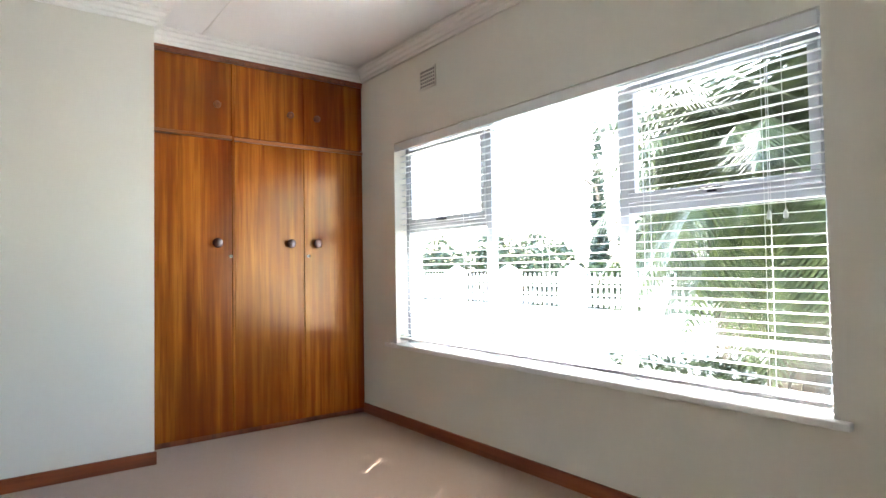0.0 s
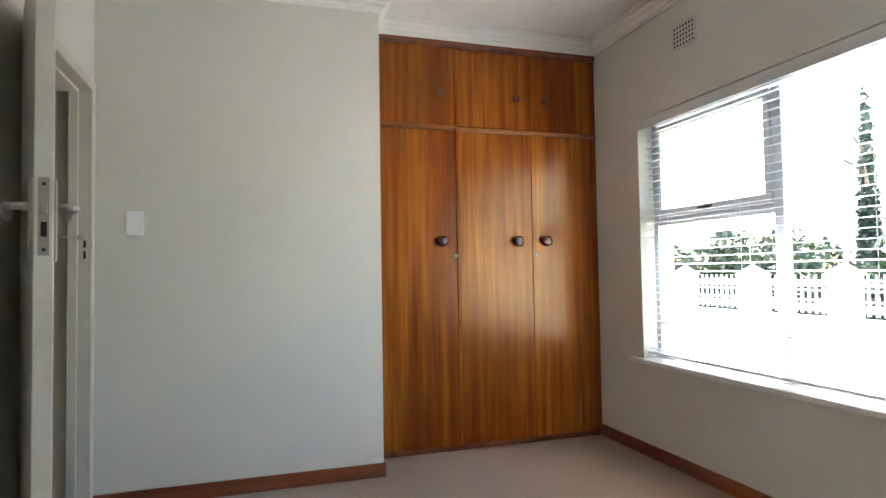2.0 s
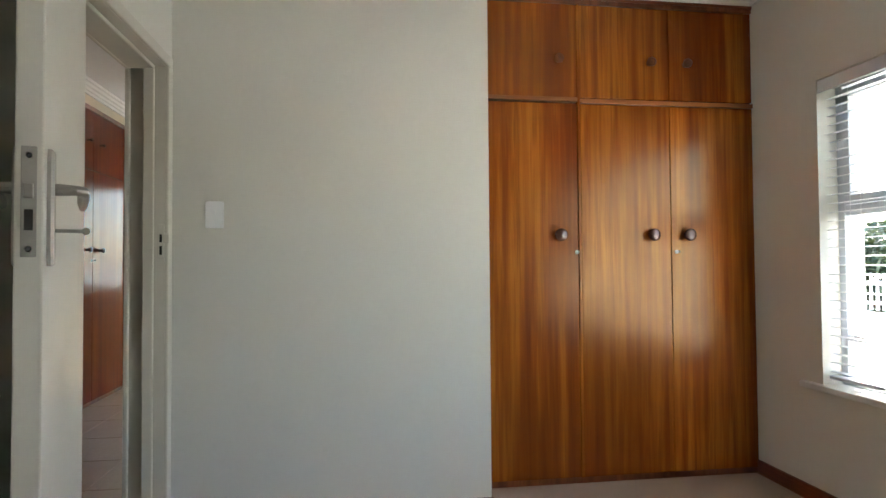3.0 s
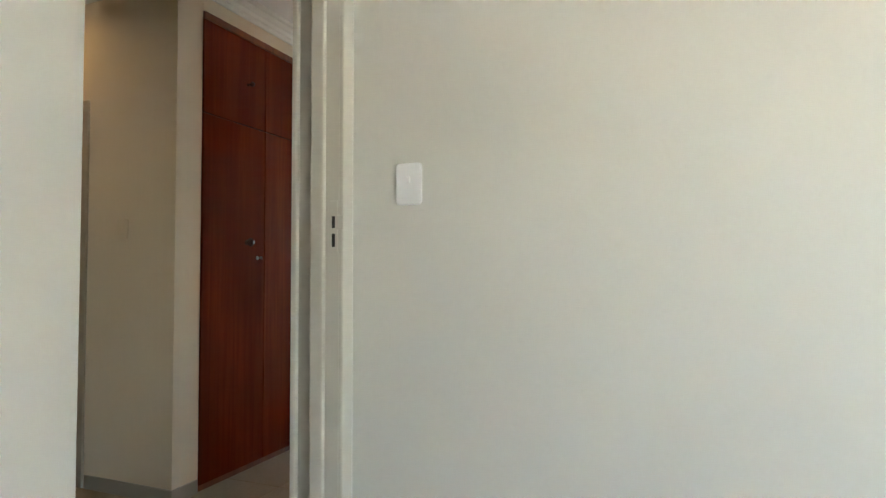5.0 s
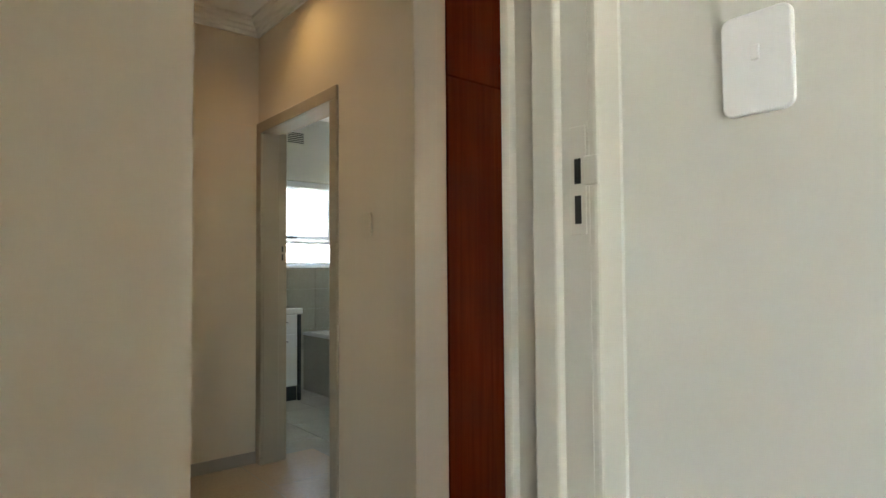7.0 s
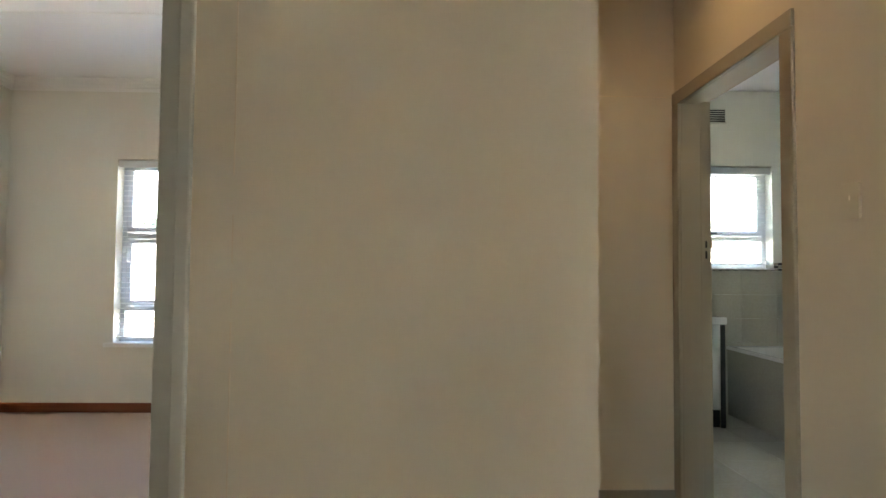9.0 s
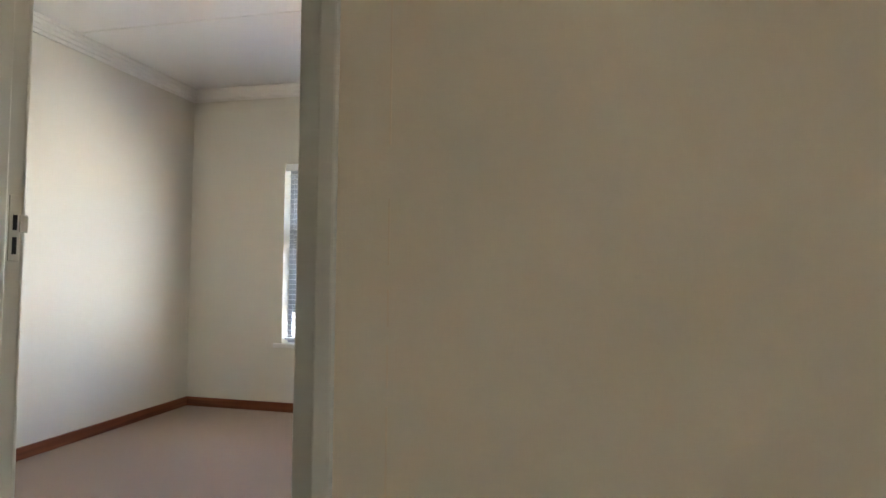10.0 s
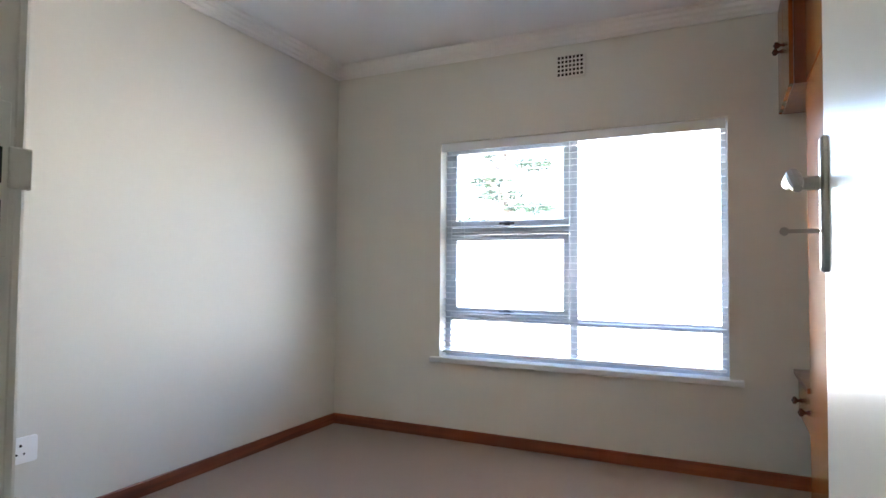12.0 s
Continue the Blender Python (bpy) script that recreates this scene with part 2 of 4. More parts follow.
def thing(name, at, label, category, group="", kind=""):
    ob = new(name)
    ob.location = at
    ob.empty_display_size = 0.1
    return tagged(ob, label, category, group, kind)


def base_of(ob):
    p = Vector()
    while ob is not None:
        p += ob.location
        ob = ob.parent
    return p


def part(name, bm, material, parent, label="", smooth=False):
    """A mesh in world places as one part under a thing or a part."""
    bmesh.ops.translate(bm, verts=bm.verts[:], vec=-base_of(parent))
    ob = new(name, mesh_of(name, bm, material, smooth))
    ob.parent = parent
    return tagged(ob, label)


def solid(name, bm, material, label="", category="", smooth=False, kind="structure", group=""):
    return tagged(new(name, mesh_of(name, bm, material, smooth)), label, category, group, kind)


# ---- the large structure ----
H = 2.70          # ceiling
RX, RS = 3.015, -4.70      # room one: window wall, back wall
WY = 0.285        # wardrobe front
HX0, HX1 = -1.41, -0.155   # hall
R2X, R2S, R2N = -4.95, -3.98, -0.40
WIN1 = (-3.0, -0.185, 0.58, 2.045)
WIN2 = (-3.10, -1.285, 0.555, 2.05)
WINB = (1.35, 2.325, 1.205, 2.06)


def wall(name, material, *boxes):
    bm = bmesh.new()
    for b in boxes:
        box_bm(*b, bm=bm)
    return solid(name, bm, material)


def pierced(x0, x1, y0, y1, o):
    """Boxes of a wall along y from y0 to y1 with one opening (a, b, low, high)."""
    a, b, lo, hi = o
    out = [(x0, x1, y0, a, 0, H), (x0, x1, b, y1, 0, H), (x0, x1, a, b, hi, H)]
    if lo > 0:
        out.append((x0, x1, a, b, 0, lo))
    return out


D1 = (-0.885, -0.06, 0.0, 2.055)     # door openings: from, to, low, high
D2 = (-1.95, -1.10, 0.0, 2.055)
wall("wall_bedroom_hall", WALL, *pierced(HX1, 0, RS, 4.6, D1))
wall("wall_north", WALL, (0, 1.435, 0, 0.12, 0, H), (1.315, 1.435, 0.12, 1.0, 0, H), (1.435, RX, 0.9, 1.0, 0, H))
wall("wall_east", WALL, *pierced(RX, RX + 0.24, RS, 1.0, WIN1))
wall("wall_south", WALL, (HX1, RX + 0.24, RS - 0.15, RS, 0, H))
wall("wall_hall_west", HALLPAINT_LIT, *pierced(HX0 - 0.15, HX0, -3.5, -0.169, D2))
wall("wall_hall_end", HALLPAINT, (HX0, HX1, -3.65, -3.5, 0, H))
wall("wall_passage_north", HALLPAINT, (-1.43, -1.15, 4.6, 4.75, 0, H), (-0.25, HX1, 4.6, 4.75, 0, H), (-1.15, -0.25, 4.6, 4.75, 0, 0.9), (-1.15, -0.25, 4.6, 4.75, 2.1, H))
wall("wall_recess_west", HALLPAINT, (-3.2, -3.05, -0.169, 0.70, 0, H))
wall("wall_bathroom_south", HALLPAINT, (-2.09, -1.435, 0.70, 0.85, 0, H), (-3.2, -3.013, 0.70, 0.85, 0, H), (-3.013, -2.09, 0.70, 0.85, 2.045, H), (-1.55, -1.435, 0.85, 0.868, 0, H))
wall("wall_bathroom_partition", BATHPAINT, (R2X, -3.2, 0.70, 0.85, 0, H), (-2.0, -1.9, 0.85, 2.75, 0, H), (R2X, -1.9, 2.70, 2.82, 0, H), (-1.9, -1.5, 3.34, 3.44, 0, H))
wall("wall_bathroom_west", BATHPAINT, *pierced(R2X - 0.24, R2X, 0.70, 2.82, WINB))
wall("wall_second_bedroom_west", WALL, *pierced(R2X - 0.24, R2X, R2S - 0.15, 0.70, WIN2))
wall("wall_second_bedroom_south", WALL, (R2X, HX0 - 0.15, R2S - 0.15, R2S, 0, H))
wall("wall_second_bedroom_north", WALL, (R2X, HX0 - 0.15, R2N, -0.169, 0, H))
wall("wall_second_bedroom_east", WALL, (HX0 - 0.25, HX0 - 0.15, R2S, -3.5, 0, H))
wall("wall_hall_behind_cupboards", HALLPAINT, (-1.435, -1.43, 3.34, 4.6, 0, H), (-1.9, -1.435, 3.44, 3.5, 0, H))

solid("floor_bedroom", box_bm(HX1 + 0.06, RX, RS, 0.9, -0.08, 0.0), CARPET, "plain beige loop-pile carpet across the bedroom floor", "carpet")
solid("floor_second_bedroom", box_bm(R2X, HX0 - 0.07, R2S, R2N, -0.08, 0.0), CARPET, "plain beige loop-pile carpet across the second bedroom floor", "carpet")
solid("floor_hall", box_bm(-3.05, HX1 + 0.06, -3.5, 4.6, -0.08, -0.008), GROUT, "beige tiled hall floor with brown grout lines", "tiled floor")
solid("floor_bathroom", box_bm(R2X, -2.0, 0.78, 2.70, -0.08, -0.008), GROUT, "pale glossy tiled bathroom floor", "tiled floor")
bm = box_bm(R2X - 0.24, RX + 0.24, RS - 0.15, 4.75, H, H + 0.12)
solid("ceiling", bm, CEIL)
bm = box_bm(1.763, 1.773, RS, 0.28, H - 0.005, H - 0.001)
box_bm(0, RX, -2.42, -2.41, H - 0.005, H - 0.001, bm=bm)
box_bm(-3.66, -3.645, R2S, R2N, H - 0.005, H - 0.001, bm=bm)
solid("trim_ceiling_joint_strips", bm, CORN)
solid("roof", box_bm(R2X - 0.75, RX + 1.25, RS - 0.7, 5.3, H + 0.14, H + 0.3), OUTWALL)

CORNICE = [(0.0, 0.092), (0.013, 0.092), (0.016, 0.070), (0.028, 0.064), (0.036, 0.048), (0.052, 0.040), (0.060, 0.022), (0.078, 0.016), (0.082, 0.0)]


def cornice(name, poly):
    """Stepped plaster cornice round a right-angled plan, counter-clockwise."""
    bm = bmesh.new()
    n = len(poly)
    rings = []
    for d, drop in CORNICE:
        ring = []
        for k in range(n):
            p, a, b = Vector(poly[k]), Vector(poly[k - 1]), Vector(poly[(k + 1) % n])
            u, v = (p - a).normalized(), (b - p).normalized()
            off = Vector((-u.y, u.x)) * d + Vector((-v.y, v.x)) * d
            ring.append(bm.verts.new((p.x + off.x, p.y + off.y, H - drop)))
        rings.append(ring)
    for a, b in zip(rings, rings[1:]):
        for k in range(n):
            bm.faces.new((a[k], a[(k + 1) % n], b[(k + 1) % n], b[k]))
    return solid(name, bm, CORN, "white stepped plaster cornice under the ceiling", "cornice")


cornice("cornice_bedroom", [(0, RS), (RX, RS), (RX, WY), (1.435, WY), (1.435, 0), (0, 0)])
cornice("cornice_hall", [(HX0, -3.5), (HX1, -3.5), (HX1, 4.6), (-1.43, 4.6), (-1.43, 0.70), (-3.05, 0.70), (-3.05, -0.169), (HX0, -0.169)])
cornice("cornice_second_bedroom", [(R2X, R2S), (HX0 - 0.15, R2S), (HX0 - 0.15, R2N), (R2X, R2N)])


def skirting(name, x0, x1, y0, y1, material, h=0.076, kind_label="varnished brown wooden skirting board along the wall"):
    bm = box_bm(x0, x1, y0, y1, 0.0, h, 0.004)
    return solid(name, bm, material, kind_label, "skirting")


SK = 0.017
skirting("baseboard_north", 0.0, 1.445, -SK, 0, SKIRT_X)
skirting("baseboard_east", RX - SK, RX, RS, WY - 0.002, SKIRT_Y)
skirting("baseboard_south", 0, RX, RS, RS + SK, SKIRT_X)
skirting("baseboard_west", 0, SK, RS, -0.95, SKIRT_Y)
skirting("baseboard_second_west", R2X, R2X + SK, R2S, -0.4, SKIRT_Y)
skirting("baseboard_second_south", R2X, HX0 - 0.15, R2S, R2S + SK, SKIRT_X)
TL = "grey-beige tile skirting along the hall wall"
SKT = painted("skirting_tile", (0.36, 0.32, 0.26), 0.3, var=0.05)
skirting("baseboard_recess_west", -3.05, -3.04, -0.169, 0.70, SKT, 0.072, TL)
skirting("baseboard_bathroom_wall", -2.04, -1.435, 0.69, 0.70, SKT, 0.072, TL)
skirting("baseboard_corner", -1.435, -1.425, 0.69, 0.862, SKT, 0.072, TL)
skirting("baseboard_pier", HX0, HX0 + 0.01, -1.08, -0.159, SKT, 0.072, TL)
skirting("baseboard_recess_south", -3.05, HX0 + 0.01, -0.169, -0.159, SKT, 0.072, TL)
skirting("baseboard_hall_east", HX1 - 0.01, HX1, 0.02, 4.6, SKT, 0.072, TL)

# fine cracks beside the second bedroom's frame and round the recess
bm = bmesh.new()
for z0, z1 in ((0.0, 0.93), (0.96, 1.03), (1.06, 1.12), (1.16, 1.27), (1.36, 2.62)):
    box_bm(HX0 - 0.001, HX0 + 0.0012, -0.994, -0.991, z0, z1, bm=bm)
box_bm(-3.051, -3.0485, -0.169, 0.66, 2.052, 2.056, bm=bm)
solid("trim_hairline_cracks", bm, CRACK)

# ---- windows ----
def on_x(face, sign):
    return lambda u, n, z: Vector((face + sign * n, u, z))


def on_y(face, sign):
    return lambda u, n, z: Vector((u, face + sign * n, z))


def fbox(f, u0, u1, n0, n1, z0, z1, bevel=0.0, bm=None):
    a, b = f(u0, n0, z0), f(u1, n1, z1)
    return box_bm(min(a.x, b.x), max(a.x, b.x), min(a.y, b.y), max(a.y, b.y), z0, z1, bevel, bm)


def bars(f, w, u0, u1, z0, z1, n0, n1, thick, name, parent, bevel=0.004):
    for k, (a, b, c, d) in enumerate(((u0, u0 + thick, z0, z1), (u1 - thick, u1, z0, z1), (u0 + thick, u1 - thick, z0, z0 + thick), (u0 + thick, u1 - thick, z1 - thick, z1))):
        part(name, fbox(f, a, b, n0, n1, c, d, bevel), WINM, parent)


def pane(f, u0, u1, z0, z1, n, parent):
    p = part("pane", fbox(f, u0, u1, n, n + 0.004, z0, z1), GLASS, parent)
    p.visible_shadow = False


def sash(f, u0, u1, z0, z1, parent, n0=0.095, handle=True):
    s = part("sash", fbox(f, u0, u1, n0, n0 + 0.035, z0, z0 + 0.045, 0.005), WINM, parent)
    part("sash_rail", fbox(f, u0, u1, n0, n0 + 0.035, z1 - 0.04, z1, 0.005), WINM, s)
    for a, b in ((u0, u0 + 0.04), (u1 - 0.04, u1)):
        part("sash_stile", fbox(f, a, b, n0, n0 + 0.035, z0 + 0.045, z1 - 0.04, 0.005), WINM, s)
    p = part("pane", fbox(f, u0 + 0.04, u1 - 0.04, n0 + 0.015, n0 + 0.019, z0 + 0.045, z1 - 0.04), GLASS, s)
    p.visible_shadow = False
    if handle:
        c = (u0 + u1) / 2
        bm = fbox(f, c - 0.055, c + 0.055, n0 - 0.024, n0 - 0.012, z0 + 0.016, z0 + 0.03, 0.004)
        fbox(f, c - 0.02, c + 0.02, n0 - 0.013, n0 + 0.002, z0 + 0.008, z0 + 0.036, 0.003, bm)
        part("handle", bm, DARKMETAL, s, "dark metal window fastener")


def window(name, f, o, ups, cells, label, depth=0.10):
    """o: opening. ups: (u, z0, z1) mullions. cells: (kind, u0, u1, z0, z1)."""
    u0, u1, z0, z1 = o
    c = f((u0 + u1) / 2, depth, z0)
    w = thing(name, c, label, "window", kind="structure")
    bars(f, w, u0, u1, z0, z1, depth, depth + 0.05, 0.04, "frame_bar", w)
    for k, a, b, c, d in ups:
        part("mullion" if k == "v" else "transom", fbox(f, a, b, depth + 0.002, depth + 0.048, c, d, 0.004), WINM, w)
    for k, a, b, c, d in cells:
        if k == "sash":
            sash(f, a, b, c, d, w, depth - 0.008)
        else:
            pane(f, a, b, c, d, depth + 0.022, w)
    return w


def sill(name, f, u0, u1, z0, z1, n1=0.10, label="white painted window sill board, sunlit"):
    return solid(name, fbox(f, u0, u1, -0.032, n1, z0, z1, 0.006), WHITE, label, "window sill")


F1 = on_x(RX, 1)
window("window_1", F1, WIN1,
       [("v", -1.13, -1.075, 0.62, 1.99), ("v", -2.115, -2.06, 0.62, 1.99), ("h", -1.075, -0.225, 1.385, 1.435), ("h", -2.96, -2.115, 1.375, 1.425),
        ("h", -1.075, -0.225, 0.79, 0.82), ("h", -2.06, -1.13, 0.79, 0.82), ("h", -2.96, -2.115, 0.79, 0.82)],
       [("sash", -1.072, -0.228, 1.437, 1.99), ("pane", -1.08, -0.22, 0.615, 1.39), ("pane", -2.065, -1.125, 0.615, 1.995), ("sash", -2.957, -2.118, 1.427, 1.99), ("pane", -2.965, -2.11, 0.615, 1.38)],
       "wide grey-white painted window with top-hung sashes and clear glass")
sill("trim_sill_bedroom", F1, -3.06, -0.065, 0.552, 0.582)
F2 = on_x(R2X, -1)
window("window_2", F2, WIN2,
       [("v", -2.213, -2.163, 0.595, 2.01), ("h", -3.06, -2.213, 1.405, 1.455), ("h", -3.06, -2.213, 0.805, 0.85), ("h", -2.163, -1.325, 0.80, 0.845)],
       [("sash", -3.057, -2.216, 1.457, 2.008), ("sash", -3.057, -2.216, 0.852, 1.403), ("pane", -3.065, -2.208, 0.59, 0.81), ("pane", -2.168, -1.32, 0.84, 2.015), ("pane", -2.168, -1.32, 0.59, 0.805)],
       "grey-white painted bedroom window with two top-hung sashes", 0.10)
sill("trim_sill_second_bedroom", F2, -3.165, -1.21, 0.522, 0.557, label="white painted window sill board under the blind")
window("window_3", F2, WINB, [("h", 1.39, 2.285, 1.43, 1.475)], [("sash", 1.392, 2.283, 1.477, 2.02), ("pane", 1.385, 2.29, 1.24, 1.435)], "small white bathroom window with a top-hung sash")
for ob in bpy.data.objects["window_3"].children_recursive:
    if ob.data.materials[0] == WINM:
        ob.data.materials[0] = WHITE
sill("trim_sill_bathroom", F2, WINB[0], WINB[1], 1.19, 1.207, label="white tiled bathroom window sill")
# Unseen window inferred from its cupboard reflection; size set to light the hall.
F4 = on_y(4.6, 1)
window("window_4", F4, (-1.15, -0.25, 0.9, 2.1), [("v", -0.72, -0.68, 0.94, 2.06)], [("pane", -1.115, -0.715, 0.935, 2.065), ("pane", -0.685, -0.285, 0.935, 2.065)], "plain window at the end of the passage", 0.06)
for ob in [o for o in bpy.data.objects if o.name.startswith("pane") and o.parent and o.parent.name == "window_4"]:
    ob.data.materials[0] = DIMGLASS


def blind(f, o, pitch, n_mid, ladders, label, stack_gap=0.03, slots=0, tilt=0.05):
    """Venetian blind with open slats; the lowest ones have cord slots."""
    u0, u1, z0, z1 = o
    u0, u1 = u0 + 0.012, u1 - 0.012
    b = thing("venetian_blind", f((u0 + u1) / 2, n_mid, z1), label, "blind", "window blinds")
    part("headrail", fbox(f, u0, u1, n_mid - 0.028, n_mid + 0.028, z1 - 0.045, z1 - 0.004, 0.003), SLATM, b)
    part("valance", fbox(f, u0 - 0.004, u1 + 0.004, n_mid - 0.052, n_mid - 0.040, z1 - 0.066, z1 - 0.009, 0.003), SLATM, b, "flat white valance")
    low = z0 + stack_gap
    part("bottom_rail", fbox(f, u0, u1, n_mid - 0.025, n_mid + 0.025, low, low + 0.016, 0.003), SLATM, b)

    def slat_mesh(gaps):
        bm = bmesh.new()
        cuts = [u0]
        for g in sorted(gaps):
            cuts += [g - 0.0045, g + 0.0045]
        cuts.append(u1)
        across = (-0.5, -0.34, -0.20, 0.20, 0.34, 0.5)
        grid = [[bm.verts.new(f(u, n_mid + q * 0.034, q * 0.034 * tilt + 0.0026 * (1 - 4 * q * q))) for u in cuts] for q in across]
        for i in range(5):
            for j in range(len(cuts) - 1):
                if not (i == 2 and j % 2):
                    bm.faces.new((grid[i][j], grid[i][j + 1], grid[i + 1][j + 1], grid[i + 1][j]))
        r = bmesh.ops.extrude_face_region(bm, geom=bm.faces[:])
        bmesh.ops.translate(bm, vec=(0, 0, 0.001), verts=[v for v in r["geom"] if isinstance(v, bmesh.types.BMVert)])
        bmesh.ops.translate(bm, verts=bm.verts[:], vec=-base_of(b) * 1.0)
        return mesh_of("slat", bm, SLATM)

    whole, slotted = slat_mesh([]), slat_mesh(ladders)
    z, k = low + 0.035, 0
    while z < z1 - 0.06:
        s = new("slat", slotted if k < slots else whole)
        s.parent = b
        s.location = (0, 0, z)
        z += pitch
        k += 1
    for u in ladders:
        for n in (-0.027, 0.027):
            a = f(u, n_mid + n, 0)
            part("ladder_cord", tube([(a.x, a.y, low + 0.01), (a.x, a.y, z1 - 0.04)], [0.0012, 0.0012], 5), SLATM, b)
    return b


B1 = blind(F1, WIN1, 0.042, 0.048, [-0.345, -0.95, -1.62, -2.25, -2.78], "white venetian blind lowered with open slats across the bedroom window", slots=9)
B2 = blind(F2, WIN2, 0.042, 0.048, [-2.95, -2.2, -1.43], "white venetian blind lowered with open slats across the second window")
B3 = blind(F2, WINB, 0.036, 0.055, [1.5, 2.2], "white venetian blind over the bathroom window")
# pull cords with tassels on the first blind
for u in (-2.80, -2.86):
    a = F1(u, 0.012, 0)
    part("pull_cord", tube([(a.x, a.y, 1.33), (a.x, a.y, 1.98)], [0.0014, 0.0014], 5), SLATM, B1)
    part("tassel", lathe([(0.004, 0.03), (0.008, 0.02), (0.009, 0.0), (0.006, -0.004)], 10, None, Matrix.Translation((a.x, a.y, 1.30))), SLATM, B1, "white cord tassel", True)


# ---- doors ----
def door_frame(name, f, u0, u1, thick, face, material, label, outer=2.083, hidden=0.02, proud=0.013, setback=0.0):
    """Pressed-steel frame; n = 0 on the side to which the leaf opens."""
    d = thing(name, f((u0 + u1) / 2, thick / 2, 0), label, "door", kind="structure")
    top = outer - 0.052
    for side, u in ((-1, u0), (1, u1)):
        bm = fbox(f, *sorted((u, u + side * face)), -proud, 0.003, 0, top, 0.005)
        fbox(f, *sorted((u, u + side * hidden)), 0.0, 0.045, 0, top, 0.0, bm)
        back = setback if side > 0 else 0.0
        mid = 0.088 if back else thick - 0.004
        fbox(f, *sorted((u - side * 0.015, u + side * (hidden + back))), 0.045, mid, 0, top - 0.015, 0.004, bm)
        if back:
            fbox(f, *sorted((u + back, u + back + hidden)), mid - 0.004, thick - 0.004, 0, top - 0.015, 0.0, bm)
        fbox(f, *sorted((u - side * 0.015 + back, u + side * face)), thick - 0.006, thick + proud, 0, top - 0.015, 0.005, bm)
        part("jamb", bm, material, d)
    bm = fbox(f, u0 - face, u1 + face, -proud, 0.003, top, outer, 0.005)
    fbox(f, u0, u1, 0.0, 0.045, top, top + 0.022, 0.0, bm)
    fbox(f, u0, u1, 0.045, thick - 0.004, top - 0.015, top + 0.022, 0.004, bm)
    fbox(f, u0 - face, u1 + face, thick - 0.006, thick + proud, top - 0.015, outer, 0.005, bm)
    part("head", bm, material, d)
    return d


def strike(d, f, u, side, z, material, plate=True):
    """Strike plate let into a jamb face at u; side: the way out of the jamb."""
    w = 0.0022
    if plate:
        bm = fbox(f, *sorted((u, u + side * w)), 0.004, 0.030, z - 0.085, z + 0.062, 0.001)
        fbox(f, *sorted((u - side * 0.002, u + side * 0.004)), -0.016, 0.006, z - 0.02, z + 0.02, 0.002, bm)
        s = part("strike_plate", bm, material, d)
    else:
        s = d
    # Black patches on the face paint the shade of the latch holes.
    for a, b in ((-0.016, 0.018), (-0.070, -0.032)):
        part("latch_hole", fbox(f, *sorted((u, u + side * (w + 0.0012))), 0.0115, 0.0215, z + a, z + b), BLACK, s)


